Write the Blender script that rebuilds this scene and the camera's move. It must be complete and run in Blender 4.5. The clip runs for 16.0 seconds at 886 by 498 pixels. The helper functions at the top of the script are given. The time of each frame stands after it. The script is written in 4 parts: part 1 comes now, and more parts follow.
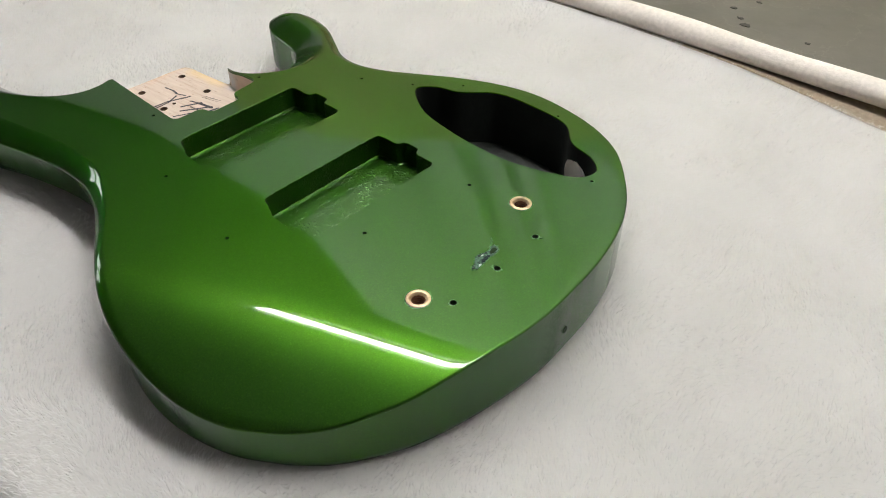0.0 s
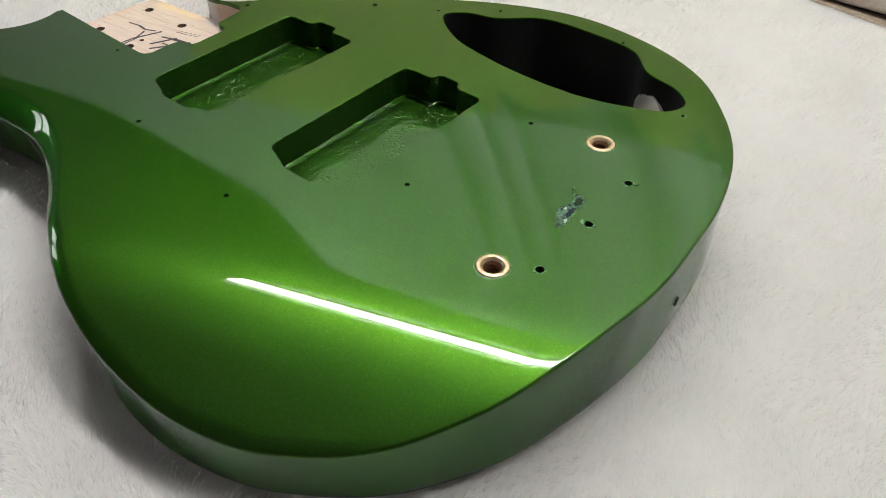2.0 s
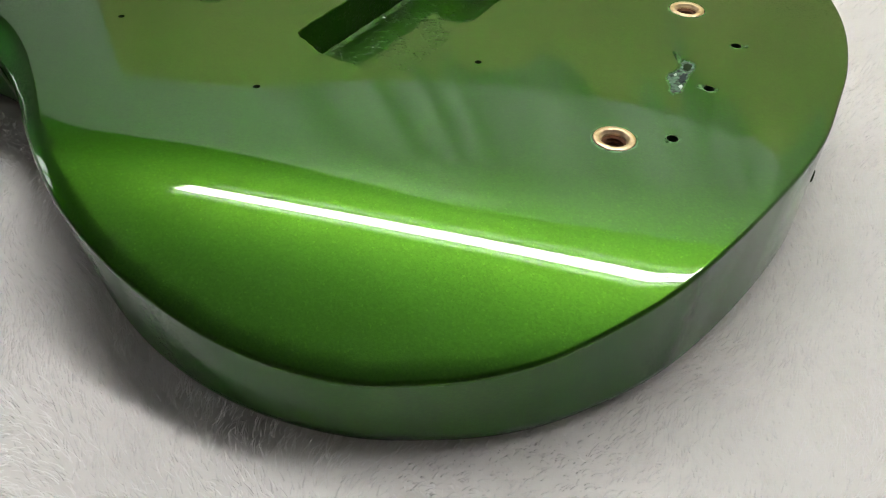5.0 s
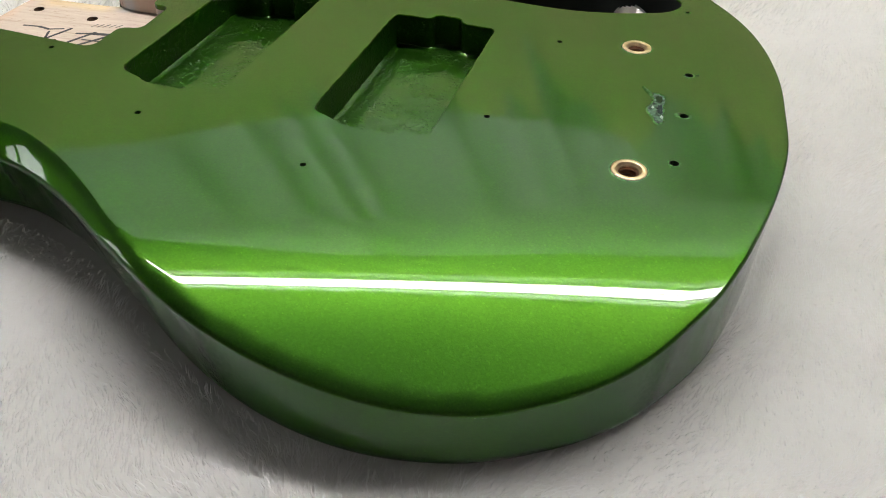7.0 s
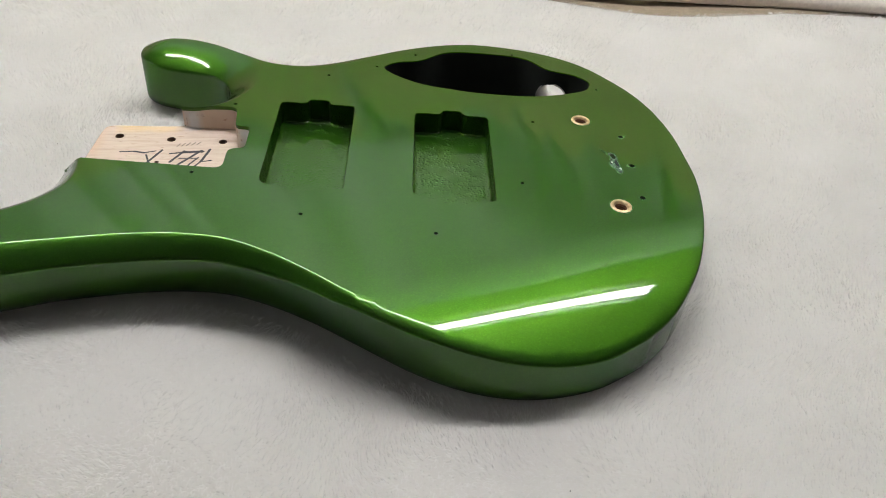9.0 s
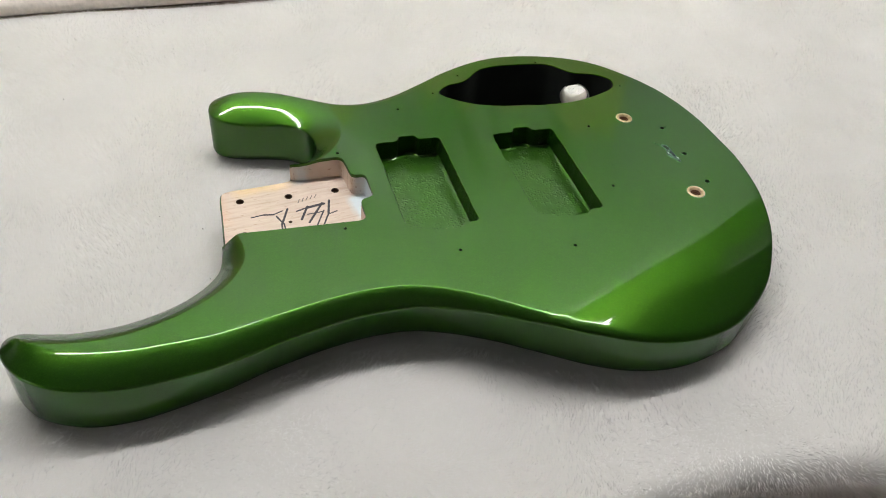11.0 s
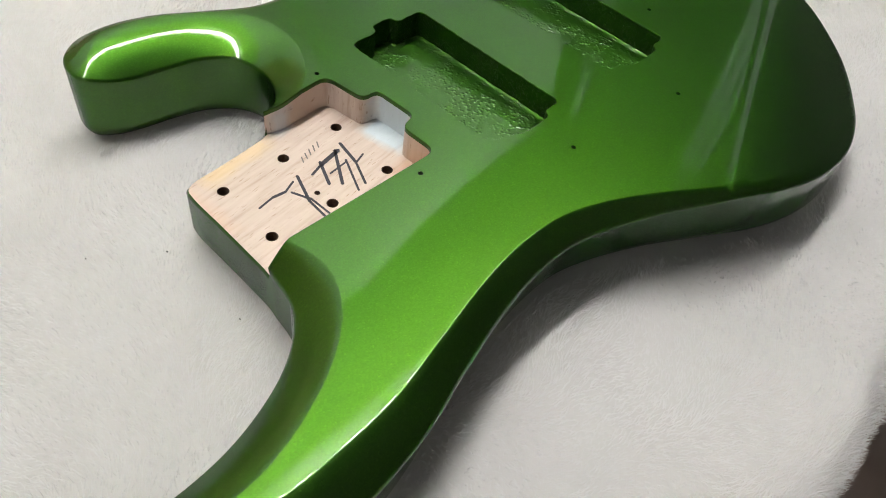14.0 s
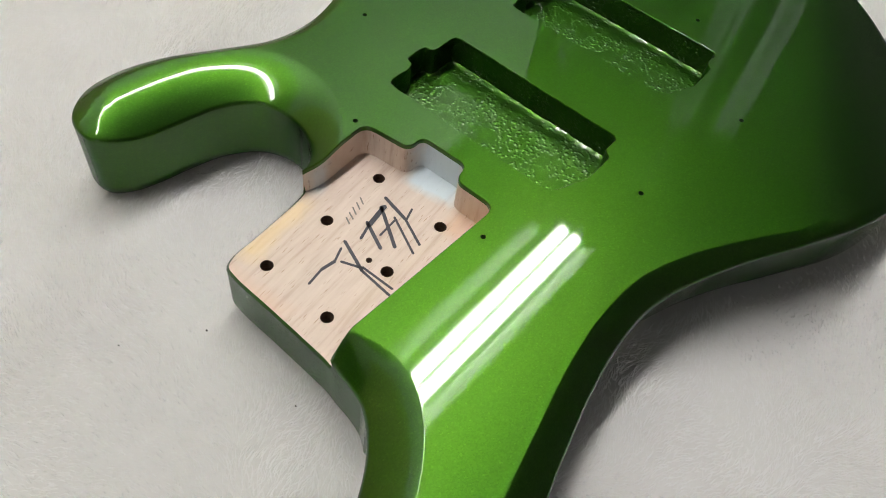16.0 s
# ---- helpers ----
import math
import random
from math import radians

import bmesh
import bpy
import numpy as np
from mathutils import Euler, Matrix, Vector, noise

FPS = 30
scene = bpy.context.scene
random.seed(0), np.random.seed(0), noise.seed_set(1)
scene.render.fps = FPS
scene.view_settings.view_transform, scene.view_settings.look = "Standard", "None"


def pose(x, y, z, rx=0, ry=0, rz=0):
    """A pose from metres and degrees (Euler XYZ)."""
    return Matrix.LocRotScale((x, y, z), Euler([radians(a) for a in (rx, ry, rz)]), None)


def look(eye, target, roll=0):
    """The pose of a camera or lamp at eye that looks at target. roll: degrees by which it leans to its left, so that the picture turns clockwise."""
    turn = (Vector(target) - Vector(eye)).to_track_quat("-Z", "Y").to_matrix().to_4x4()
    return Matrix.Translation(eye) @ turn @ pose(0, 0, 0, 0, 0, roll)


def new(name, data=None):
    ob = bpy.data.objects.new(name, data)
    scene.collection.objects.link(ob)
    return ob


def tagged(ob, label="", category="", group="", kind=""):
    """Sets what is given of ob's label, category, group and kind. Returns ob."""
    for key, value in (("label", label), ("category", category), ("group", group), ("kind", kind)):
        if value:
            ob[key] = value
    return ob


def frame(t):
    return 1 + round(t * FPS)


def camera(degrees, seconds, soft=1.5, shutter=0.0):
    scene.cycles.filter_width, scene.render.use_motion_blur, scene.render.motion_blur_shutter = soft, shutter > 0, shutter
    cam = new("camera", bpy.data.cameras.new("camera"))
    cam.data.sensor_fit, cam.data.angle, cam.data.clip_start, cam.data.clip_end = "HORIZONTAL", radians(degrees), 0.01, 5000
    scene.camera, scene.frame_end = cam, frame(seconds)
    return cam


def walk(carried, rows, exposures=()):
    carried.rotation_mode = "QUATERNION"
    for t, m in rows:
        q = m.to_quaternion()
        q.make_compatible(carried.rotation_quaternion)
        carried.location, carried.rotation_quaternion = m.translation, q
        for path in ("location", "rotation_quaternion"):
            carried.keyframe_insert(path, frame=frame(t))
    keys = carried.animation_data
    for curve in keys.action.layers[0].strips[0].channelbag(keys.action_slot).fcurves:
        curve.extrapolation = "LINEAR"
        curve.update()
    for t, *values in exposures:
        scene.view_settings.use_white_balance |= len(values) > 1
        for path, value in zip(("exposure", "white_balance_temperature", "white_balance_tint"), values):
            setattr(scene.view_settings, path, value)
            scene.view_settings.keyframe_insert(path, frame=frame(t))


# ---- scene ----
# ---- camera and walk ----
cam = camera(58.80, 16.0, soft=1.0)
PATH = [
    (0, (-0.25550, -0.16594, 0.30513), (0.05239, 0.05685, -0.01979), 0.07),
    (0.5, (-0.23849, -0.14211, 0.27186), (0.07157, 0.07453, -0.05514), 0.07),
    (1, (-0.22761, -0.12061, 0.24976), (0.08408, 0.09104, -0.07895), 0.30),
    (1.5, (-0.22356, -0.10398, 0.23866), (0.08933, 0.10216, -0.09241), 0.68),
    (2, (-0.22783, -0.09372, 0.23499), (0.08816, 0.10537, -0.09745), 0.87),
    (2.5, (-0.23342, -0.08595, 0.23063), (0.08579, 0.10763, -0.10199), 0.48),
    (3, (-0.24479, -0.07011, 0.21866), (0.07984, 0.11549, -0.11326), 0.42),
    (3.5, (-0.24913, -0.05907, 0.19581), (0.08095, 0.11979, -0.13442), 0.41),
    (4, (-0.23892, -0.04856, 0.17618), (0.09527, 0.12341, -0.15360), 0.72),
    (4.2, (-0.23451, -0.04543, 0.17285), (0.06602, 0.10571, -0.12605), 0.90),
    (6.3, (-0.24190, -0.00977, 0.17518), (0.07822, 0.09480, -0.12329), 0.86),
    (6.5, (-0.24434, -0.00323, 0.17743), (0.11638, 0.10099, -0.15275), 0.94),
    (7, (-0.27158, 0.01737, 0.19727), (0.09929, 0.09247, -0.12956), 1.17),
    (7.5, (-0.30186, 0.03661, 0.22404), (0.07954, 0.07448, -0.09706), 1.89),
    (8, (-0.33646, 0.07589, 0.24615), (0.05306, 0.07057, -0.06730), 3.93),
    (8.5, (-0.37409, 0.11936, 0.27733), (0.01270, 0.08459, -0.03761), 4.89),
    (8.7, (-0.38257, 0.13606, 0.28642), (-0.03673, 0.09116, 0.00203), 5.40),
    (10.8, (-0.36300, 0.31748, 0.36783), (-0.06309, 0.17920, 0.06216), 6.40),
    (11, (-0.35558, 0.34104, 0.36561), (-0.02765, 0.17656, 0.02589), 6.31),
    (11.5, (-0.34060, 0.40180, 0.33793), (-0.02536, 0.20617, 0.00273), 6.22),
    (12, (-0.32354, 0.44259, 0.31176), (-0.02647, 0.21488, -0.01974), 5.81),
    (12.5, (-0.26641, 0.45727, 0.29725), (-0.00638, 0.19813, -0.04221), 5.72),
    (13, (-0.21497, 0.44747, 0.28308), (0.00458, 0.16990, -0.07012), 6.88),
    (13.5, (-0.17532, 0.43792, 0.27878), (0.01391, 0.15754, -0.08942), 8.62),
    (14, (-0.14211, 0.43000, 0.27376), (0.02143, 0.14969, -0.10661), 9.63),
    (14.5, (-0.12100, 0.42809, 0.27356), (0.02472, 0.14175, -0.10955), 10.02),
    (15, (-0.10083, 0.42292, 0.27376), (0.03338, 0.13607, -0.11315), 9.39),
    (15.5, (-0.08484, 0.41659, 0.27238), (0.03662, 0.12697, -0.11669), 9.51),
    (16, (-0.08090, 0.40802, 0.27886), (0.05151, 0.13793, -0.12054), 10.19),
]
walk(cam, [(t, look(eye, target, roll)) for t, eye, target, roll in PATH], exposures=[(0.0, 0.18), (1.0, 0.16), (4.0, 0.28), (7.0, 0.22), (8.5, 0.12), (11.0, 0.17), (13.5, 0.28), (15.0, 0.06), (16.0, 0.02)])

# ---- world and light ----
TOP = 0.046          # height of the flat top face over the mat
ROOM_TOP = 2.40      # height of the ceiling
LAMP_H = 1.36        # height of the tube fitting
TUBE_LIGHT = 66.0

world = bpy.data.worlds.new("room_air")
scene.world = world
world.use_nodes = True
world.node_tree.nodes["Background"].inputs[0].default_value = (0.9, 0.95, 1.0, 1)
world.node_tree.nodes["Background"].inputs[1].default_value = 0.02


# ---- small helpers ----
def mat_new(name):
    m = bpy.data.materials.new(name)
    m.use_nodes = True
    nt = m.node_tree
    return m, nt, nt.nodes["Principled BSDF"], nt.nodes, nt.links


def node(nt, kind, **values):
    n = nt.nodes.new(kind)
    for k, v in values.items():
        n.inputs[k.replace("_", " ")].default_value = v
    return n


def ramp(nt, source, stops):
    r = nt.nodes.new("ShaderNodeValToRGB")
    while len(r.color_ramp.elements) < len(stops):
        r.color_ramp.elements.new(0.5)
    for e, (p, c) in zip(r.color_ramp.elements, stops):
        e.position, e.color = p, (*c, 1)
    nt.links.new(source, r.inputs[0])
    return r


def bump(nt, height, strength, distance):
    b = nt.nodes.new("ShaderNodeBump")
    b.inputs["Strength"].default_value, b.inputs["Distance"].default_value = strength, distance
    nt.links.new(height, b.inputs["Height"])
    return b


def coords(nt):
    return nt.nodes.new("ShaderNodeTexCoord").outputs["Object"]


def tex_noise(nt, scale, detail=4.0, rough=0.5):
    n = node(nt, "ShaderNodeTexNoise", Scale=scale, Detail=detail, Roughness=rough)
    nt.links.new(coords(nt), n.inputs["Vector"])
    return n


# ---- materials ----
def green_paint(name, wrinkle=0.0, rough=0.31, coat=1.0, grain=430.0):
    """Metallic green lacquer under a clear coat: bright flakes that mirror, in a deeper green that scatters. wrinkle: runs and bubbles in the coat."""
    m, nt, p, nodes, links = mat_new(name)
    deep = nodes.new("ShaderNodeBsdfPrincipled")
    big = tex_noise(nt, 9.0, 2.0)
    # metal flakes: each cell a little lighter or darker, the glint of a few painted into the colour
    cells = node(nt, "ShaderNodeTexVoronoi", Scale=1900.0)
    links.new(coords(nt), cells.inputs["Vector"])
    glint = ramp(nt, cells.outputs["Color"], [(0.0, (0.86,) * 3), (0.55, (1.0, 1.0, 1.0)), (0.85, (1.09, 1.09, 1.09)), (1.0, (1.4, 1.35, 1.25))])
    flake = node(nt, "ShaderNodeTexVoronoi", Scale=2600.0)
    links.new(coords(nt), flake.inputs["Vector"])
    fb = bump(nt, flake.outputs["Distance"], 0.10, 0.0002)
    under, over = fb.outputs["Normal"], None
    if wrinkle:
        # small round runs and craters, in drifts
        dots = node(nt, "ShaderNodeTexVoronoi", Scale=grain)
        dots.feature = "SMOOTH_F1"
        links.new(coords(nt), dots.inputs["Vector"])
        w1 = ramp(nt, dots.outputs["Distance"], [(0.0, (1, 1, 1)), (0.22, (0.75,) * 3), (0.42, (0, 0, 0))])
        mask = ramp(nt, tex_noise(nt, 75.0, 3.0, 0.6).outputs["Fac"], [(0.38, (0.0,) * 3), (0.62, (1, 1, 1))])
        mul = nodes.new("ShaderNodeMath")
        mul.operation = "MULTIPLY"
        links.new(w1.outputs["Color"], mul.inputs[0])
        links.new(mask.outputs["Color"], mul.inputs[1])
        over = bump(nt, mul.outputs[0], wrinkle, 0.0009).outputs["Normal"]
        wb2 = bump(nt, mul.outputs[0], wrinkle * 0.5, 0.0009)
        links.new(under, wb2.inputs["Normal"])
        under = wb2.outputs["Normal"]
    for bsdf, lo, hi, spread in ((p, (0.0270, 0.0415, 0.0022), (0.0297, 0.0465, 0.0026), rough), (deep, (0.0270, 0.1270, 0.0100), (0.0302, 0.1400, 0.0115), rough + 0.10)):
        tone = ramp(nt, big.outputs["Fac"], [(0.3, lo), (0.7, hi)])
        fleck = nodes.new("ShaderNodeMix")
        fleck.data_type, fleck.blend_type = "RGBA", "MULTIPLY"
        fleck.inputs["Factor"].default_value = 1.0
        links.new(tone.outputs["Color"], fleck.inputs["A"])
        links.new(glint.outputs["Color"], fleck.inputs["B"])
        links.new(fleck.outputs["Result"], bsdf.inputs["Base Color"])
        bsdf.inputs["Metallic"].default_value = 0.97
        bsdf.inputs["Roughness"].default_value = spread
        bsdf.inputs["Specular IOR Level"].default_value = 0.0
        bsdf.inputs["Specular Tint"].default_value = (0.12, 0.32, 0.06, 1)
        bsdf.inputs["Coat Weight"].default_value = coat
        bsdf.inputs["Coat Roughness"].default_value = 0.035
        bsdf.inputs["Coat IOR"].default_value = 1.40
        links.new(under, bsdf.inputs["Normal"])
        if over:
            links.new(over, bsdf.inputs["Coat Normal"])
    blend = nodes.new("ShaderNodeMixShader")
    blend.inputs[0].default_value = 0.5
    links.new(p.outputs[0], blend.inputs[1])
    links.new(deep.outputs[0], blend.inputs[2])
    links.new(blend.outputs[0], nodes["Material Output"].inputs["Surface"])
    return m


def plain(name, color, rough, metal=0.0, var=0.12, scale=60.0, relief=0.0):
    m, nt, p, nodes, links = mat_new(name)
    n = tex_noise(nt, scale)
    lo, hi = tuple(c * (1 - var) for c in color), tuple(min(1, c * (1 + var)) for c in color)
    r = ramp(nt, n.outputs["Fac"], [(0.3, lo), (0.7, hi)])
    links.new(r.outputs["Color"], p.inputs["Base Color"])
    p.inputs["Roughness"].default_value, p.inputs["Metallic"].default_value = rough, metal
    if relief:
        links.new(bump(nt, n.outputs["Fac"], 0.6, relief).outputs["Normal"], p.inputs["Normal"])
    return m


def pocket_wood():
    """Bare pale hardwood with pores, and stains of yellow, blue and orange primer."""
    m, nt, p, nodes, links = mat_new("bare_wood")
    tc = coords(nt)
    mp = nodes.new("ShaderNodeMapping")
    mp.inputs["Rotation"].default_value = (0, 0, radians(-5.5))
    mp.inputs["Scale"].default_value = (420, 38, 60)
    links.new(tc, mp.inputs["Vector"])
    grain = node(nt, "ShaderNodeTexNoise", Scale=1.0, Detail=5.0)
    links.new(mp.outputs["Vector"], grain.inputs["Vector"])
    base = ramp(nt, grain.outputs["Fac"], [(0.25, (0.42, 0.305, 0.24)), (0.45, (0.53, 0.42, 0.345)), (0.75, (0.60, 0.49, 0.415))])
    mp2 = nodes.new("ShaderNodeMapping")
    mp2.inputs["Rotation"].default_value = (0, 0, radians(-5.5))
    mp2.inputs["Scale"].default_value = (1300, 150, 200)
    links.new(tc, mp2.inputs["Vector"])
    pore = node(nt, "ShaderNodeTexNoise", Scale=1.0, Detail=2.0)
    links.new(mp2.outputs["Vector"], pore.inputs["Vector"])
    pores = ramp(nt, pore.outputs["Fac"], [(0.27, (0.45, 0.30, 0.2)), (0.36, (1, 1, 1))])
    mixp = nodes.new("ShaderNodeMix")
    mixp.data_type, mixp.blend_type = "RGBA", "MULTIPLY"
    mixp.inputs["Factor"].default_value = 0.75
    links.new(base.outputs["Color"], mixp.inputs["A"])
    links.new(pores.outputs["Color"], mixp.inputs["B"])
    colour = mixp.outputs["Result"]
    wob = tex_noise(nt, 120.0, 3.0)
    sep = nodes.new("ShaderNodeSeparateXYZ")
    links.new(tc, sep.inputs[0])

    def stain(colour, tint, cx, cy, hx, hy, amount):
        """A soft-edged oblong of tint round (cx, cy)."""
        fac = None
        for axis, c, h in ((0, cx, hx), (1, cy, hy)):
            sub = nodes.new("ShaderNodeMath")
            sub.operation = "SUBTRACT"
            links.new(sep.outputs[axis], sub.inputs[0])
            sub.inputs[1].default_value = c
            ab = nodes.new("ShaderNodeMath")
            ab.operation = "ABSOLUTE"
            links.new(sub.outputs[0], ab.inputs[0])
            w = nodes.new("ShaderNodeMath")
            w.operation = "MULTIPLY_ADD"
            links.new(wob.outputs["Fac"], w.inputs[0])
            w.inputs[1].default_value = 0.006
            links.new(ab.outputs[0], w.inputs[2])
            mr = nodes.new("ShaderNodeMapRange")
            mr.inputs["From Min"].default_value, mr.inputs["From Max"].default_value = h + 0.0060, h + 0.0005
            links.new(w.outputs[0], mr.inputs["Value"])
            if fac is None:
                fac = mr.outputs[0]
            else:
                mu = nodes.new("ShaderNodeMath")
                mu.operation = "MULTIPLY"
                links.new(fac, mu.inputs[0])
                links.new(mr.outputs[0], mu.inputs[1])
                fac = mu.outputs[0]
        am = nodes.new("ShaderNodeMath")
        am.operation = "MULTIPLY"
        links.new(fac, am.inputs[0])
        am.inputs[1].default_value = amount
        mx = nodes.new("ShaderNodeMix")
        mx.data_type = "RGBA"
        links.new(am.outputs[0], mx.inputs["Factor"])
        links.new(colour, mx.inputs["A"])
        mx.inputs["B"].default_value = (*tint, 1)
        return mx.outputs["Result"]

    colour = stain(colour, (0.74, 0.52, 0.20), 0.0590, 0.272, 0.0035, 0.018, 0.42)
    colour = stain(colour, (0.62, 0.36, 0.22), 0.0500, 0.302, 0.020, 0.0040, 0.30)
    colour = stain(colour, (0.52, 0.66, 0.74), 0.0240, 0.213, 0.0105, 0.0075, 0.7)
    colour = stain(colour, (0.52, 0.62, 0.70), 0.0610, 0.245, 0.0035, 0.004, 0.6)
    colour = stain(colour, (0.62, 0.36, 0.22), -0.001, 0.226, 0.008, 0.006, 0.5)
    links.new(colour, p.inputs["Base Color"])
    p.inputs["Roughness"].default_value = 0.6
    links.new(bump(nt, pore.outputs["Fac"], 0.35, 0.0004).outputs["Normal"], p.inputs["Normal"])
    return m


def fur_material(name, albedo):
    m, nt, p, nodes, links = mat_new(name)
    nodes.remove(p)
    out = nodes["Material Output"]
    n = tex_noise(nt, 14.0, 3.0)
    r = ramp(nt, n.outputs["Fac"], [(0.3, tuple(a * 0.94 for a in albedo)), (0.7, albedo)])
    dif, tra, mix = nodes.new("ShaderNodeBsdfDiffuse"), nodes.new("ShaderNodeBsdfTranslucent"), nodes.new("ShaderNodeMixShader")
    mix.inputs[0].default_value = 0.5
    links.new(r.outputs["Color"], dif.inputs["Color"])
    links.new(r.outputs["Color"], tra.inputs["Color"])
    links.new(dif.outputs[0], mix.inputs[1])
    links.new(tra.outputs[0], mix.inputs[2])
    links.new(mix.outputs[0], out.inputs["Surface"])
    return m


def emitter(name, color, strength):
    m, nt, p, nodes, links = mat_new(name)
    p.inputs["Base Color"].default_value = (0.8, 0.8, 0.8, 1)
    p.inputs["Emission Color"].default_value = (*color, 1)
    p.inputs["Emission Strength"].default_value = strength
    return m


PAINT = green_paint("green_metallic_lacquer")
PAINT_ROUGH = green_paint("green_lacquer_in_route", 0.46, grain=560.0)
# the lacquer made duller and rougher, to darken the recessed route walls
ROUTE_WALL = green_paint("dull_green_route_wall", 0.9, 0.42, 0.7, 800.0)
BLACK_PAINT = plain("black_cavity_paint", (0.006, 0.008, 0.006), 0.6, var=0.3, scale=120, relief=0.0008)
WOOD = pocket_wood()
HOLE_DARK = plain("drilled_wood", (0.10, 0.055, 0.03), 0.8, var=0.4, scale=400)
# near-black green; on flat discs its darkness stands in for a hole's shade
HOLE_GREEN = plain("dark_hole_green", (0.008, 0.022, 0.005), 0.7)
HOLE_GREEN.node_tree.nodes["Principled BSDF"].inputs["Specular IOR Level"].default_value = 0.1
BRASS = plain("brass", (0.60, 0.46, 0.29), 0.30, 0.95, var=0.25, scale=450)
THREAD = plain("dull_brass_thread", (0.16, 0.07, 0.035), 0.45, 0.6, var=0.3, scale=300)
PRIMER = plain("torn_primer", (0.055, 0.105, 0.070), 0.45, var=0.9, scale=700)
PRIMER.node_tree.nodes["Principled BSDF"].inputs["Specular IOR Level"].default_value = 0.12
FLAKE_EDGE = plain("lifted_lacquer_edge", (0.060, 0.150, 0.045), 0.22, var=0.6, scale=600)
PRIMER_DARK = plain("dark_bare_primer", (0.008, 0.016, 0.018), 0.4, var=0.8, scale=700)
PRIMER_DARK.node_tree.nodes["Principled BSDF"].inputs["Specular IOR Level"].default_value = 0.08
PALE_CHIP = plain("pale_filler", (0.36, 0.42, 0.37), 0.6, var=0.3, scale=700)
INK = plain("black_marker", (0.012, 0.010, 0.02), 0.5)
PENCIL = plain("grey_pencil", (0.16, 0.14, 0.13), 0.7)
FUR = fur_material("white_plush", (0.95, 0.935, 0.925))
HEM = plain("cream_felt", (0.70, 0.64, 0.58), 0.95, var=0.08, scale=260, relief=0.0008)
HEM_STRIP = plain("brown_hem_strip", (0.24, 0.19, 0.135), 0.9, var=0.15, scale=300, relief=0.0004)
FUR_BACK = fur_material("white_plush_backing", (0.92, 0.90, 0.88))


# ---- curves of the body's plan, millimetres; y runs along the neck ----
def smooth_loop(points, step):
    """A closed centripetal curve through the points, sampled evenly."""
    p = np.array(points, float)
    n = len(p)
    fine, owner = [], []
    for i in range(n):
        a, b, c, d = p[i - 1], p[i], p[(i + 1) % n], p[(i + 2) % n]
        t1 = np.linalg.norm(b - a) ** 0.5
        t2 = t1 + np.linalg.norm(c - b) ** 0.5
        t3 = t2 + np.linalg.norm(d - c) ** 0.5
        for k in range(24):
            t = t1 + (t2 - t1) * k / 24
            a1 = a * (t1 - t) / t1 + b * t / t1
            a2 = b * (t2 - t) / (t2 - t1) + c * (t - t1) / (t2 - t1)
            a3 = c * (t3 - t) / (t3 - t2) + d * (t - t2) / (t3 - t2)
            b1 = a1 * (t2 - t) / t2 + a2 * t / t2
            b2 = a2 * (t3 - t) / (t3 - t1) + a3 * (t - t1) / (t3 - t1)
            fine.append(b1 * (t2 - t) / (t2 - t1) + b2 * (t - t1) / (t2 - t1))
            owner.append(i + k / 24)
    fine, owner = np.array(fine), np.array(owner)
    length = np.r_[0, np.cumsum(np.linalg.norm(np.roll(fine, -1, 0) - fine, axis=1))]
    m = int(round(length[-1] / step))
    s = np.linspace(0, length[-1], m, endpoint=False)
    closed = np.vstack([fine, fine[:1]])
    own = np.r_[owner, n]
    return np.c_[np.interp(s, length, closed[:, 0]), np.interp(s, length, closed[:, 1])], np.interp(s, length, own)


def rounded(points, radius, seg=5):
    """A polygon with each corner turned into an arc."""
    p = np.array(points, float)
    out = []
    for i in range(len(p)):
        a, b, c = p[i - 1], p[i], p[(i + 1) % len(p)]
        u, v = a - b, c - b
        lu, lv = np.linalg.norm(u), np.linalg.norm(v)
        r = min(radius, 0.45 * lu, 0.45 * lv)
        q0, q1 = b + u / lu * r, b + v / lv * r
        for k in range(seg + 1):
            t = k / seg
            out.append((1 - t) ** 2 * q0 + 2 * t * (1 - t) * b + t * t * q1)
    return np.array(out)


def resample(poly, step):
    out = []
    for i in range(len(poly)):
        a, b = poly[i], poly[(i + 1) % len(poly)]
        k = max(1, int(np.linalg.norm(b - a) / step))
        out += [a + (b - a) * j / k for j in range(k)]
    return np.array(out)


def circle(x, y, r, n=16):
    return np.array([(x + r * math.cos(2 * math.pi * i / n), y + r * math.sin(2 * math.pi * i / n)) for i in range(n)])


def inside(poly, pts):
    """Which of pts lie in the polygon."""
    hit = np.zeros(len(pts), bool)
    x, y = pts[:, 0], pts[:, 1]
    for (x0, y0), (x1, y1) in zip(poly, np.roll(poly, -1, 0)):
        if y0 == y1:
            continue
        hit ^= ((y0 > y) != (y1 > y)) & (x < (x1 - x0) * (y - y0) / (y1 - y0) + x0)
    return hit


def outward(poly):
    """Unit normals of a counter-clockwise loop."""
    t = np.roll(poly, -1, 0) - np.roll(poly, 1, 0)
    n = np.c_[t[:, 1], -t[:, 0]]
    return n / np.maximum(np.linalg.norm(n, axis=1), 1e-9)[:, None]


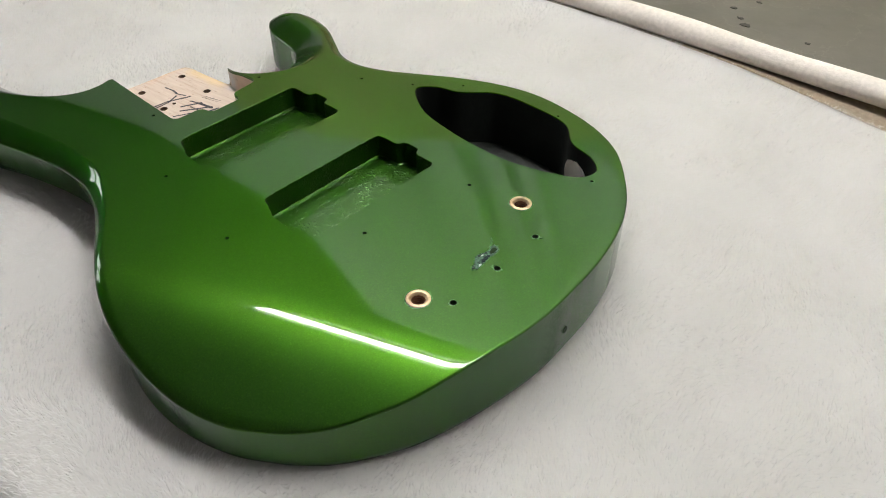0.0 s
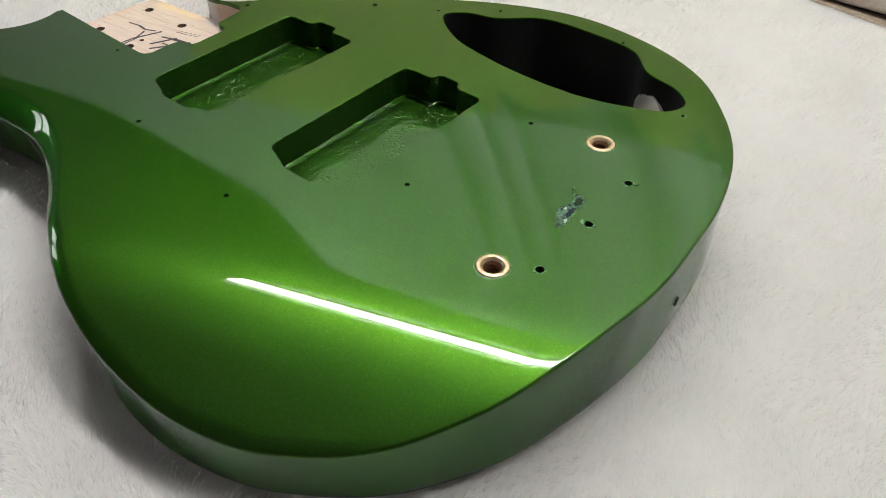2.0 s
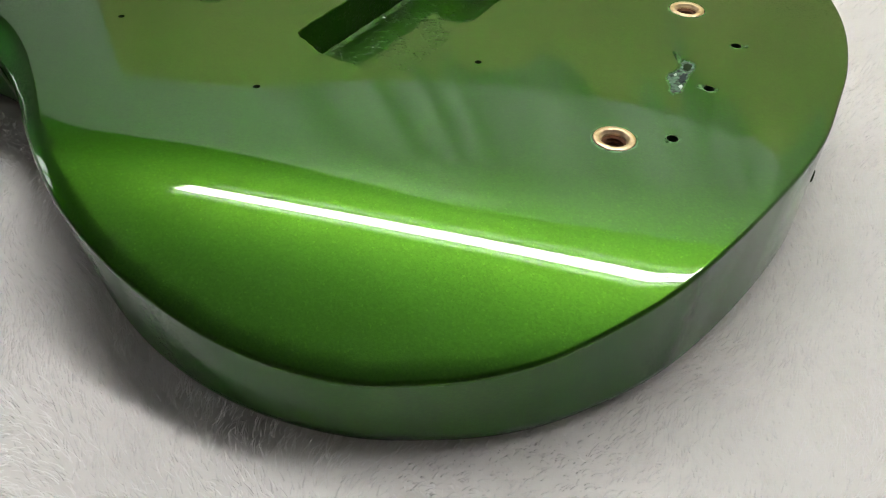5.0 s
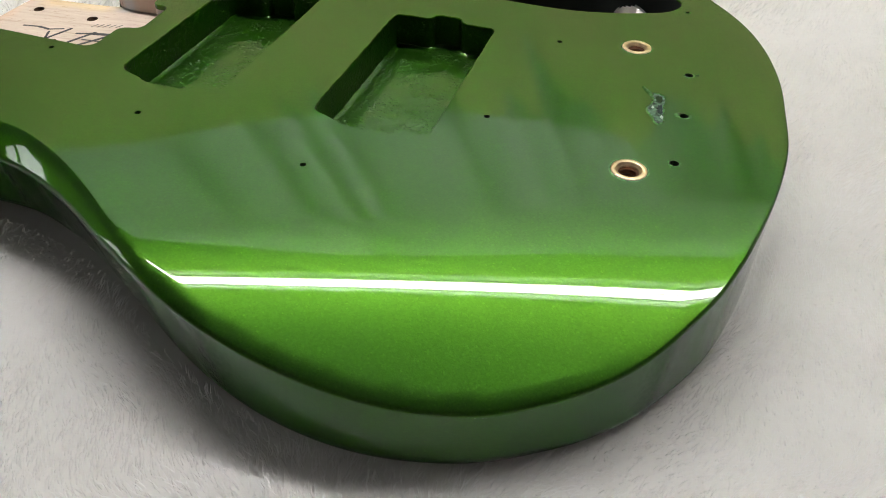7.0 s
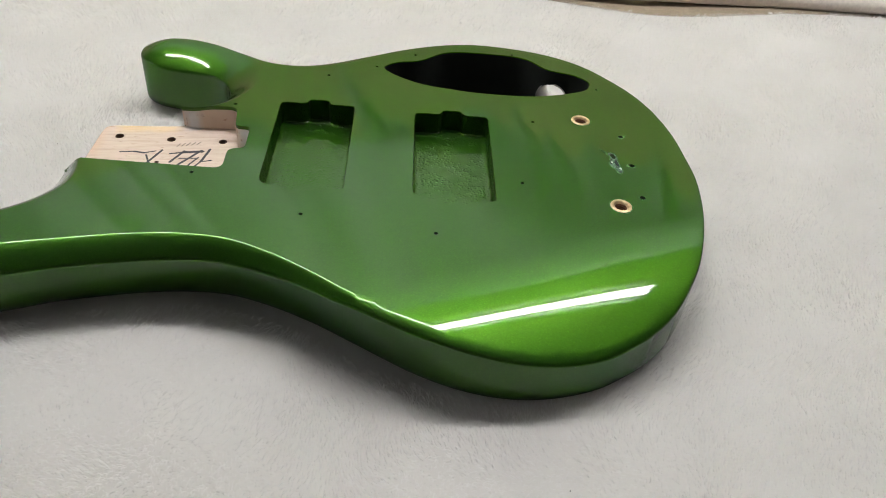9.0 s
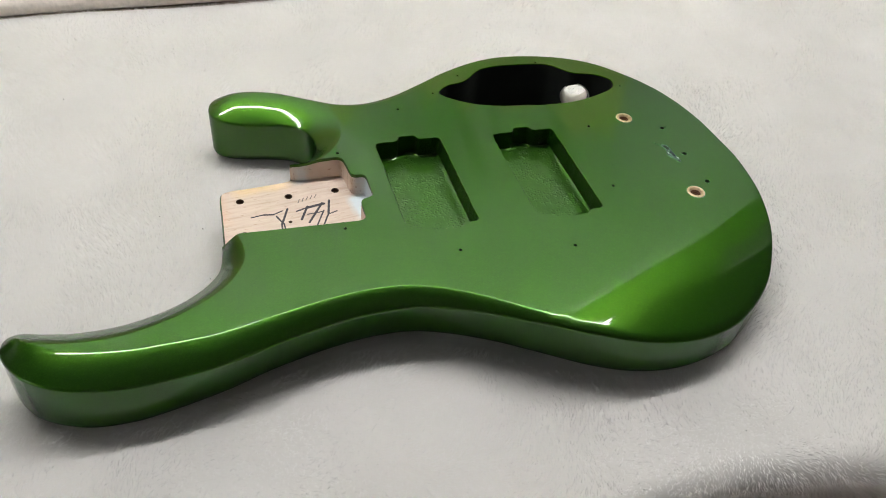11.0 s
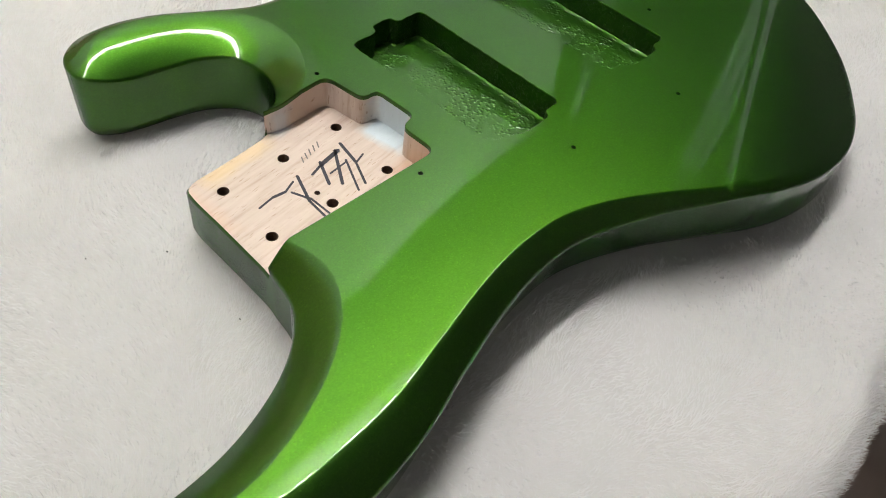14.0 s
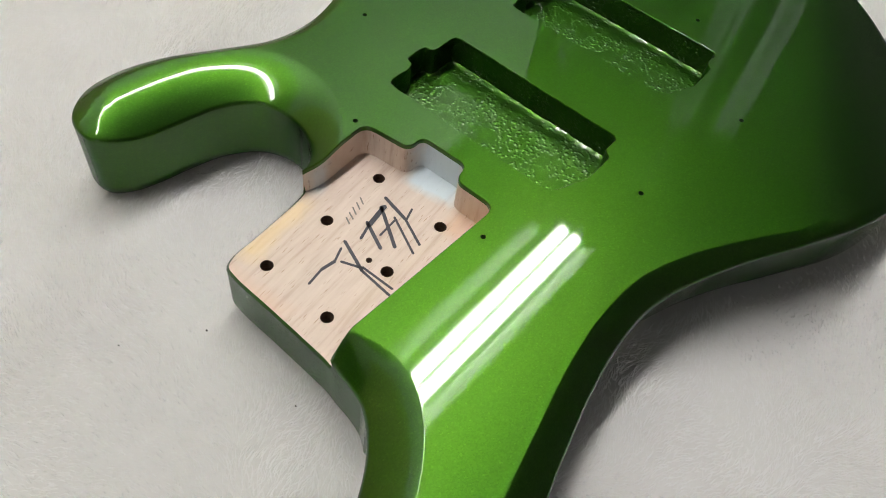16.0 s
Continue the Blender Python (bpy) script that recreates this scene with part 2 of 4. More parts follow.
# stretches of the outline with the depth, width and roundness of the bevel at each point
BUTT = [(5.0, -56.3, 0.15, 3, 2), (30.0, -56.8, 0.15, 3, 2), (57.0, -53.6, 0.15, 3, 2), (79.0, -47.2, 0.15, 3, 2), (100.0, -36.4, 0.15, 3, 2),
        (123.5, -19.0, 0.15, 3, 2), (138.5, 2.0, 0.15, 3, 2)]
TREBLE = [(148.2, 27.0, 0.15, 3, 2), (153.4, 55.9, 0.15, 3, 2), (150.6, 82.1, 0.15, 3, 2), (141.9, 109.4, 0.15, 3, 2), (130.7, 134.3, 0.15, 3, 2),
          (122.0, 159.1, 1.5, 6, 1.8), (120.2, 180.3, 3, 7, 1.6), (125.5, 199.0, 4.5, 8, 1.5)]
HORN = [(139.0, 218.5, 5, 9, 1.5), (153.0, 238.5, 5.2, 9.5, 1.5), (160.6, 258.0, 5.2, 10, 1.5), (161.0, 275.2, 5.4, 11, 1.55),
        (153.0, 287.8, 5.6, 16, 1.65), (141.0, 290.0, 7.2, 20, 1.7), (133.0, 282.2, 9.8, 24, 1.8), (128.0, 271.0, 11.5, 25, 1.85), (123.1, 254.9, 11.5, 27, 1.9)]
CUTAWAY = [(116.9, 240.6, 10.2, 27, 1.75), (105.7, 229.4, 9.6, 24, 1.6), (90.8, 226.3, 12, 19, 1.6), (77.1, 231.9, 11, 15, 1.4), (67.1, 242.4, 8, 12, 1.4),
           (62.8, 252.4, 2, 6, 1.4)]
HEEL = [(62.2, 263.6, 0, 4, 1.4), (62.5, 281.0, 0, 4, 1.4), (62.8, 293.4, 0, 4, 1.4), (60.9, 298.4, 0, 4, 1.4), (55.9, 300.2, 0, 4, 1.4),
        (37.3, 302.7, 0, 4, 1.4), (18.6, 305.2, 0, 4, 1.3), (6.2, 307.1, 10, 8, 1.2)]
SCOOP = [(0.0, 308.9, 12, 12, 1.32), (-7.5, 310.8, 12, 15, 1.32), (-14.9, 313.9, 12, 17, 1.32), (-23.0, 321.4, 12, 18, 1.32), (-30.5, 333.2, 12, 18, 1.32),
         (-36.1, 349.3, 12, 18.5, 1.32), (-39.2, 369.2, 12, 19, 1.32), (-38.5, 391.6, 11, 17, 1.3)]
BASS_HORN = [(-35.4, 407.8, 9.5, 14.5, 1.35), (-32.9, 419.0, 8, 12.5, 1.4), (-36.1, 425.8, 7, 12, 1.5), (-43.5, 428.3, 7, 13, 1.45), (-54.7, 425.2, 7, 15, 1.4),
             (-67.1, 416.5, 7.5, 17.5, 1.4), (-78.3, 397.8, 9, 18.5, 1.4), (-84.5, 373.0, 10, 17.5, 1.4), (-85.8, 351.8, 10, 16, 1.4)]
WAIST = [(-85.2, 322.0, 9, 14, 1.4), (-80.6, 294.0, 8.6, 12.2, 1.4), (-76.5, 262.0, 8.6, 11.5, 1.4), (-75.9, 240.0, 8.6, 11, 1.4), (-78.9, 217.0, 8.2, 10, 1.4),
         (-87.4, 197.0, 7.2, 8.8, 1.4), (-100.4, 175.8, 5.4, 7.0, 1.45), (-116.3, 154.0, 3.8, 5.5, 1.5)]
BOUT = [(-132.8, 127.5, 2.0, 5, 1.6), (-141.9, 104.7, 1.0, 5, 1.8), (-146.3, 84.0, 1, 5, 2), (-147.7, 64.0, 1, 5, 2), (-146.3, 46.0, 1, 5, 2),
        (-142.4, 29.8, 1, 5, 2), (-136.6, 16.9, 0.9, 5, 2), (-129.2, 3.6, 0.8, 5, 2), (-119.0, -9.4, 0.15, 3, 2), (-106.4, -20.4, 0.15, 3, 2),
        (-91.2, -31.0, 0.15, 3, 2), (-70.4, -40.5, 0.15, 3, 2), (-43.0, -49.4, 0.15, 3, 2), (-19.0, -54.6, 0.15, 3, 2)]
PLAN = BUTT + TREBLE + HORN + CUTAWAY + HEEL + SCOOP + BASS_HORN + WAIST + BOUT
OUTLINE, OWNER = smooth_loop([q[:2] for q in PLAN], 1.7)
DEPTH = np.interp(OWNER, np.arange(len(PLAN) + 1), [q[2] for q in PLAN] + [PLAN[0][2]])
WIDTH = np.interp(OWNER, np.arange(len(PLAN) + 1), [q[3] for q in PLAN] + [PLAN[0][3]])
POWER = np.interp(OWNER, np.arange(len(PLAN) + 1), [q[4] for q in PLAN] + [PLAN[0][4]])
for _ in range(16):
    POWER = (np.roll(POWER, 1) + 2 * POWER + np.roll(POWER, -1)) / 4
    DEPTH = (np.roll(DEPTH, 1) + 2 * DEPTH + np.roll(DEPTH, -1)) / 4
    WIDTH = (np.roll(WIDTH, 1) + 2 * WIDTH + np.roll(WIDTH, -1)) / 4
OUT_N = outward(OUTLINE)
EDGE = 1.1           # radius of the top edge
UNDER = 9.0          # radius of the bottom edge
FLOOR = TOP * 1000 - 16.0

POCKET = resample(rounded([(76.0, 330), (70.0, 262), (59.9, 246.5), (58.6, 217), (36.3, 216.7), (35.6, 207.8), (12.2, 209.4), (11.5, 218.8),
                           (-8.6, 220.6), (-2.5, 266.0), (2.6, 303.3), (5.4, 330)], 6.0), 1.6)
CAVITY, _ = smooth_loop([(114.4, 123.1), (123.1, 113.1), (125.6, 98.2), (139.5, 76.0), (138.5, 44.8), (131.8, 19.9), (115.6, 6.2), (107.5, -11.4),
                         (97.0, -19.3), (87.0, -14.9), (80.2, 2.5), (76.5, 27.4), (78.3, 49.7), (83.9, 77.1), (94.5, 104.4)], 1.8)


def route_plan(cx, cy):
    """A pickup route: an oblong with a lug at each end, turned with the strings."""
    local = [(46, -23.5), (46, -8), (51, -6.5), (51, 5.5), (46, 7), (46, 23.5), (-42, 23.5), (-46.5, 12), (-49, 7), (-49, -11), (-45.5, -13), (-45.5, -23.5)]
    a = radians(-5.9)
    turned = [(cx + x * math.cos(a) - y * math.sin(a), cy + x * math.sin(a) + y * math.cos(a)) for x, y in local]
    r = random.Random(int(cy))
    return np.array([q + (r.uniform(-0.22, 0.22), r.uniform(-0.22, 0.22)) for q in resample(rounded(turned, 4.0, 4), 2.2)])


ROUTES = [route_plan(18.0, 172.6), route_plan(5.9, 88.6)]
SCREWS = [(-51.0, 176.5), (-68.4, 106.9), (-23.6, 52.2), (43.5, 32.3), (-12.4, 236.2), (62.2, 218.8), (101.9, 161.0)]
BRIDGE_SCREWS = [(26.1, -21.1), (-6.2, -18.6), (-38.5, -14.9)]
COVER_SCREWS = [(87.0, -21.8), (115.6, 128.0), (134.3, 99.5), (137.4, 28.6)]
POSTS = [(46.0, 0.0), (-46.0, 0.0)]
NECK_BOLTS = [(43.5, 226.3, 2.6), (46.0, 257.3, 2.6), (49.7, 288.4, 2.6), (8.7, 231.2, 2.6), (12.4, 262.3, 2.6), (17.4, 292.2, 2.6), (21.1, 262.3, 1.3)]
DRILLED = [circle(x, y, 1.15, 10) for x, y in SCREWS] + [circle(x, y, 1.7, 12) for x, y in BRIDGE_SCREWS] + [circle(x, y, 0.9, 8) for x, y in COVER_SCREWS]
SEATS = [circle(x, y, 6.3, 32) for x, y in POSTS]

# the forearm cut: a face that rolls down over the bass side, round at first, then straight
ARM_WAY = np.array([-math.cos(0.327), -math.sin(0.327)])
ARM_START, ARM_SLOPE, ARM_ROUND, ARM_KNEE = 59.86, 0.42, 46.2, 6.5
ARM_S = np.linspace(0, 200, 401)
ARM_TILT = ARM_SLOPE * (ARM_S / ARM_ROUND) / (1 + (ARM_S / ARM_ROUND) ** ARM_KNEE) ** (1 / ARM_KNEE)
ARM_DROP = np.r_[0, np.cumsum((ARM_TILT[1:] + ARM_TILT[:-1]) / 2 * 0.5)]

# samples of the outline that are not the heel's: the top face's bevels follow these
IN_POCKET = inside(POCKET, OUTLINE)
RIM = np.where(~IN_POCKET)[0]


INNER = np.array([k for k in RIM if 19.6 < OWNER[k] < 29.6])     # the treble horn's inner side and the cutaway
REST = np.array([k for k in RIM if not 19.6 < OWNER[k] < 29.6])


def nearest(pts, rim):
    """For each point: its distance from a run of the outline, the way outwards, the bevel's depth, width and power there."""
    d, way = np.zeros(len(pts)), np.zeros((len(pts), 2))
    dep, wid, power = np.zeros(len(pts)), np.zeros(len(pts)), np.zeros(len(pts))
    a = OUTLINE[rim]
    nx = (rim + 1) % len(OUTLINE)
    b = OUTLINE[nx]
    ab = b - a
    ll = (ab ** 2).sum(1)
    for lo in range(0, len(pts), 1500):
        q = pts[lo:lo + 1500]
        t = np.clip(((q[:, None] - a) * ab).sum(2) / ll, 0, 1)
        near = a + t[..., None] * ab
        dd = ((q[:, None] - near) ** 2).sum(2)
        k = dd.argmin(1)
        row = np.arange(len(q))
        tk = t[row, k]
        d[lo:lo + len(q)] = np.sqrt(dd[row, k])
        v = near[row, k] - q
        n = OUT_N[rim[k]] * (1 - tk)[:, None] + OUT_N[nx[k]] * tk[:, None]
        far = d[lo:lo + len(q)] > 1e-3
        v[~far] = n[~far]
        way[lo:lo + len(q)] = v / np.maximum(np.linalg.norm(v, axis=1), 1e-9)[:, None]
        dep[lo:lo + len(q)] = DEPTH[rim[k]] * (1 - tk) + DEPTH[nx[k]] * tk
        wid[lo:lo + len(q)] = WIDTH[rim[k]] * (1 - tk) + WIDTH[nx[k]] * tk
        power[lo:lo + len(q)] = POWER[rim[k]] * (1 - tk) + POWER[nx[k]] * tk
    return d, way, dep, wid, power


def top_face(pts):
    """Heights and normals of the carved top face."""
    drop, grad = np.zeros(len(pts)), np.zeros((len(pts), 2))
    edge_d, edge_way = np.full(len(pts), 1e9), np.zeros((len(pts), 2))
    for rim in (REST, INNER):
        d, way, dep, wid, power = nearest(pts, rim)
        u = np.clip(1 - d / wid, 0, 1)
        h = dep * u ** power
        slope = power * dep * np.maximum(u, 1e-6) ** (power - 1) / wid * (u > 0)
        more = h > drop
        drop[more], grad[more] = h[more], (way * slope[:, None])[more]
        close = d < edge_d
        edge_d[close], edge_way[close] = d[close], way[close]
    d, way = edge_d, edge_way
    arm = np.maximum(0, pts @ ARM_WAY - ARM_START)
    drop = drop + np.interp(arm, ARM_S, ARM_DROP)
    n = np.c_[grad + ARM_WAY * np.interp(arm, ARM_S, ARM_TILT)[:, None], np.ones(len(pts))]
    n /= np.linalg.norm(n, axis=1)[:, None]
    e = np.clip(EDGE - d, 0, EDGE)
    s = e / EDGE
    c = np.sqrt(np.maximum(0, 1 - s * s))
    n = n * c[:, None] + np.c_[way, np.zeros(len(pts))] * s[:, None]
    n /= np.linalg.norm(n, axis=1)[:, None]
    return TOP * 1000 - drop - (EDGE - EDGE * c), n


def add_mesh(name, verts, faces, normals=None, material=None, parent=None, label="", smooth=True):
    """One mesh object, verts in millimetres."""
    me = bpy.data.meshes.new(name)
    me.from_pydata([tuple(v) for v in np.asarray(verts, float) * 0.001], [], [tuple(int(i) for i in f) for f in faces])
    me.polygons.foreach_set("use_smooth", [smooth] * len(me.polygons))
    if normals is not None:
        me.normals_split_custom_set_from_vertices([tuple(n) for n in normals])
    if material:
        me.materials.append(material)
    ob = new(name, me)
    if parent:
        ob.parent = parent
    if label:
        tagged(ob, label)
    return ob


def part(name, bm, material, parent, label=""):
    """A bmesh, in metres, as one mesh under a thing or a part."""
    me = bpy.data.meshes.new(name)
    bm.to_mesh(me)
    bm.free()
    me.materials.append(material)
    me.polygons.foreach_set("use_smooth", [True] * len(me.polygons))
    me.set_sharp_from_angle(angle=radians(40))
    ob = new(name, me)
    ob.parent = parent
    if label:
        tagged(ob, label)
    return ob


def thing(name, label, category, at=(0, 0, 0), kind="", group=""):
    ob = new(name)
    ob.location = at
    ob.empty_display_size = 0.05
    return tagged(ob, label, category, group, kind)


def triangulate(loops, extra):
    """Delaunay triangles of the plane through closed loops and loose points."""
    from mathutils.geometry import delaunay_2d_cdt
    pts, edges = [], []
    for loop in loops:
        base = len(pts)
        pts += [Vector(q) for q in loop]
        edges += [(base + i, base + (i + 1) % len(loop)) for i in range(len(loop))]
    pts += [Vector(q) for q in extra]
    v, _, f, *_ = delaunay_2d_cdt(pts, edges, [], 0, 1e-5)
    v = np.array([(q[0], q[1]) for q in v])
    f = np.array([t for t in f if len(t) == 3])
    a, b, c = v[f[:, 0]], v[f[:, 1]], v[f[:, 2]]
    flip = (b[:, 0] - a[:, 0]) * (c[:, 1] - a[:, 1]) - (b[:, 1] - a[:, 1]) * (c[:, 0] - a[:, 0]) < 0
    f[flip] = f[flip][:, ::-1]
    return v, f, (v[f[:, 0]] + v[f[:, 1]] + v[f[:, 2]]) / 3


def used(v, f):
    keep, inv = np.unique(f, return_inverse=True)
    return v[keep], inv.reshape(f.shape)


# ---- the guitar body ----
guitar = thing("bass_guitar_body", "bare bass guitar body in glossy metallic green lacquer on plush", "guitar body")


def make_body():
    rings = [OUTLINE[RIM] - OUT_N[RIM] * o for o in (0.12, 0.32, 0.65, 1.1)]
    bent = RIM[WIDTH[RIM] > 5.5]
    rings += [OUTLINE[bent] - OUT_N[bent] * (WIDTH[bent] * o)[:, None] for o in (0.36, 0.5, 0.64, 0.76, 0.86, 0.93, 0.97, 1.0, 1.04, 1.15)]
    lo, hi = OUTLINE.min(0), OUTLINE.max(0)
    gx, gy = np.meshgrid(np.arange(lo[0], hi[0], 3.2), np.arange(lo[1], hi[1], 3.2))
    grid = np.c_[(gx + 1.6 * (np.arange(gx.shape[0]) % 2)[:, None]).ravel(), gy.ravel()]
    grid = grid[inside(OUTLINE, grid)]
    d, _, _, wid, _ = nearest(grid, RIM)
    grid = grid[d > np.maximum(4.5, np.where(wid > 5.5, wid * 1.22, 0))]
    extra = np.vstack(rings + [grid])
    holes = ROUTES + [CAVITY] + DRILLED + SEATS
    for h in holes:
        extra = extra[~inside(h + outward(h) * 0.4, extra)]
    extra = extra[inside(OUTLINE - OUT_N * 0.15, extra)]
    v, f, mid = triangulate([OUTLINE, POCKET] + holes, extra)
    on = inside(OUTLINE, mid)
    pocket = inside(POCKET, mid) & on
    keep = on & ~pocket
    for h in holes:
        keep &= ~inside(h, mid)
    tv, tf = used(v, f[keep])
    z, n = top_face(tv)
    verts, normals, faces = [np.c_[tv, z]], [n], [tf]
    count = len(tv)

    # sides, with the round under edge and the waist's cut lifted off the mat
    m = len(OUTLINE)
    rim_z = top_face(OUTLINE)[0]
    crest = np.where(IN_POCKET, FLOOR - 1.0, rim_z)
    along = OUTLINE[:, 1]
    lift = np.where(OUTLINE[:, 0] < -20, np.clip((along - 60) / 110, 0, 1) * np.clip((400 - along) / 110, 0, 1), 0)
    lift = lift * lift * (3 - 2 * lift)
    lean, lift = 0.20 * lift, 6.5 * lift
    edge_top = np.where(IN_POCKET, FLOOR, crest)
    rows = [(OUTLINE - OUT_N * np.where(IN_POCKET, 1.0, 0.0)[:, None], edge_top, np.c_[OUT_N, np.where(IN_POCKET, 1.0, 0.0)]),
            (OUTLINE, np.minimum(crest, edge_top - 0.01), np.c_[OUT_N, -lean])]
    for k in range(1, 5):
        z = crest + (UNDER + lift - crest) * k / 4
        rows.append((OUTLINE - OUT_N * (lean * (crest - z))[:, None], z, np.c_[OUT_N, -lean]))
    foot = rows[-1][0]
    for k in range(1, 7):
        a = radians(15 * k)
        rows.append((foot - OUT_N * UNDER * (1 - math.cos(a)), lift + UNDER * (1 - math.sin(a)), np.c_[OUT_N * math.cos(a), np.full(m, -math.sin(a))]))
    jack = np.array([131.0, -9.0])
    for r, (xy, zz, nn) in enumerate(rows):
        verts.append(np.c_[xy, zz])
        normals.append(nn / np.linalg.norm(nn, axis=1)[:, None])
        if r:
            base = count + (r - 1) * m
            i = np.arange(m)
            j = (i + 1) % m
            quads = np.c_[base + i + m, base + j + m, base + j, base + i]
            if 2 <= r <= 6:
                quads = quads[np.linalg.norm(OUTLINE - jack, axis=1) > 11.5]
            faces.append(quads)
    count += len(rows) * m
    # the back
    bv, bf, bm_ = triangulate([rows[-1][0]], np.zeros((0, 2)))
    bf = bf[inside(rows[-1][0], bm_)]
    dd = ((bv[:, None] - rows[-1][0]) ** 2).sum(2).argmin(1)
    verts.append(np.c_[bv, rows[-1][1][dd]])
    normals.append(np.tile((0, 0, -1.0), (len(bv), 1)))
    faces.append(bf[:, ::-1] + count)
    every = [tuple(t) for block in faces for t in block]
    add_mesh("body", np.vstack(verts), every, np.vstack(normals), PAINT, guitar)

    # the neck pocket's floor, bored for the bolts
    bolts = [circle(x, y, r, 14) for x, y, r in NECK_BOLTS]
    inner = OUTLINE - OUT_N * 1.0
    pv, pf, pm = triangulate([inner, POCKET] + bolts, np.zeros((0, 2)))
    ok = inside(inner, pm) & inside(POCKET, pm)
    for b in bolts:
        ok &= ~inside(b, pm)
    fv, ff = used(pv, pf[ok])
    verts, faces = [np.c_[fv, np.full(len(fv), FLOOR)]], [tuple(t) for t in ff]
    normals = [np.tile((0, 0, 1.0), (len(fv), 1))]
    count = len(fv)
    floor = add_mesh("pocket_floor", np.vstack(verts), faces, np.vstack(normals), WOOD, guitar, "bare pale wood floor of the neck pocket, stained and signed")
    for x, y, r in NECK_BOLTS:
        bore("bolt_hole", x, y, r, FLOOR, 14, HOLE_DARK, floor)
    # its walls
    wall_strip("pocket_wall", POCKET, FLOOR, WOOD, keep=inside(OUTLINE + OUT_N * 0.9, POCKET), lip=2.2)
    return floor


def wall_strip(name, loop, bottom, material, keep=None, lip=0.0, rows=4, skip=None, rim=None, parent=None):
    """The inner walls of a hole that is open at the top face; the loop runs counter-clockwise. lip: a painted band under the rim."""
    if np.sum(loop[:, 0] * np.roll(loop[:, 1], -1) - np.roll(loop[:, 0], -1) * loop[:, 1]) < 0:
        loop = loop[::-1]
        keep = keep[::-1] if keep is not None else None
    n = -outward(loop)
    z, _ = top_face(loop)
    z = np.maximum(z, bottom + 0.2)
    m = len(loop)
    levels = [(loop, z, np.c_[n, np.full(m, 1.2)]), (loop + n * 0.30, z - 0.22, np.c_[n, np.full(m, 0.6)]), (loop + n * 0.4, z - 0.7, np.c_[n, np.zeros(m)])]
    if lip:
        levels.append((loop + n * 0.4, np.maximum(z - lip, bottom), np.c_[n, np.zeros(m)]))
    start = levels[-1][1]
    for k in range(1, rows + 1):
        levels.append((loop + n * 0.4, start + (bottom - start) * k / rows, np.c_[n, np.zeros(m)]))
    verts, normals, faces, kinds = [], [], [], []
    cut = 3 if lip else 2
    for r, (xy, zz, nn) in enumerate(levels):
        verts.append(np.c_[xy, zz])
        normals.append(nn / np.linalg.norm(nn, axis=1)[:, None])
        for i in range(m if r else 0):
            j = (i + 1) % m
            if keep is not None and not (keep[i] and keep[j]):
                continue
            if skip is not None and skip(loop[i], (zz[i] + levels[r - 1][1][i]) / 2):
                continue
            faces.append(((r - 1) * m + i, (r - 1) * m + j, r * m + j, r * m + i))
            kinds.append(0 if r <= cut else 1)
    ob = add_mesh(name, np.vstack(verts), faces, np.vstack(normals), PAINT, parent or guitar)
    ob.data.materials.append(material)
    ob.data.polygons.foreach_set("material_index", kinds)
    return ob


def bore(name, x, y, r, z, depth, material, parent, chips=0.0):
    """A blind hole: its wall and end."""
    loop = circle(x, y, r, 14 if r > 2 else 10)
    m = len(loop)
    verts = np.vstack([np.c_[loop, np.full(m, z - 0.02)], np.c_[loop, np.full(m, z - depth)]])
    faces = [(i, (i + 1) % m, m + (i + 1) % m, m + i) for i in range(m)] + [tuple(range(m, 2 * m))]
    return add_mesh(name, verts, faces, None, material, parent, smooth=False)


pocket = make_body()


def make_routes():
    for loop in ROUTES:
        bottom = TOP * 1000 - 14.8
        route = wall_strip("pickup_route", loop, bottom, ROUTE_WALL)
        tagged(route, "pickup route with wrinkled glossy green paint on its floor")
        inner = loop - outward(loop) * 0.3
        lo, hi = inner.min(0), inner.max(0)
        gx, gy = np.meshgrid(np.arange(lo[0], hi[0], 1.6), np.arange(lo[1], hi[1], 1.6))
        grid = np.c_[gx.ravel(), gy.ravel()]
        grid = grid[inside(inner - outward(inner) * 0.8, grid)]
        v, f, mid = triangulate([inner], grid)
        v, f = used(v, f[inside(inner, mid)])
        d = np.sqrt(((v[:, None] - inner) ** 2).sum(2).min(1))
        z = bottom + 0.9 * np.clip(1 - d / 1.8, 0, 1) ** 2
        z += np.array([0.12 * noise.noise((x * 0.16, y * 0.16, 3.0)) + 0.05 * noise.noise((x * 0.6, y * 0.6, 9.0)) for x, y in v])
        add_mesh("route_floor", np.c_[v, z], f, None, PAINT_ROUGH, route)


make_routes()


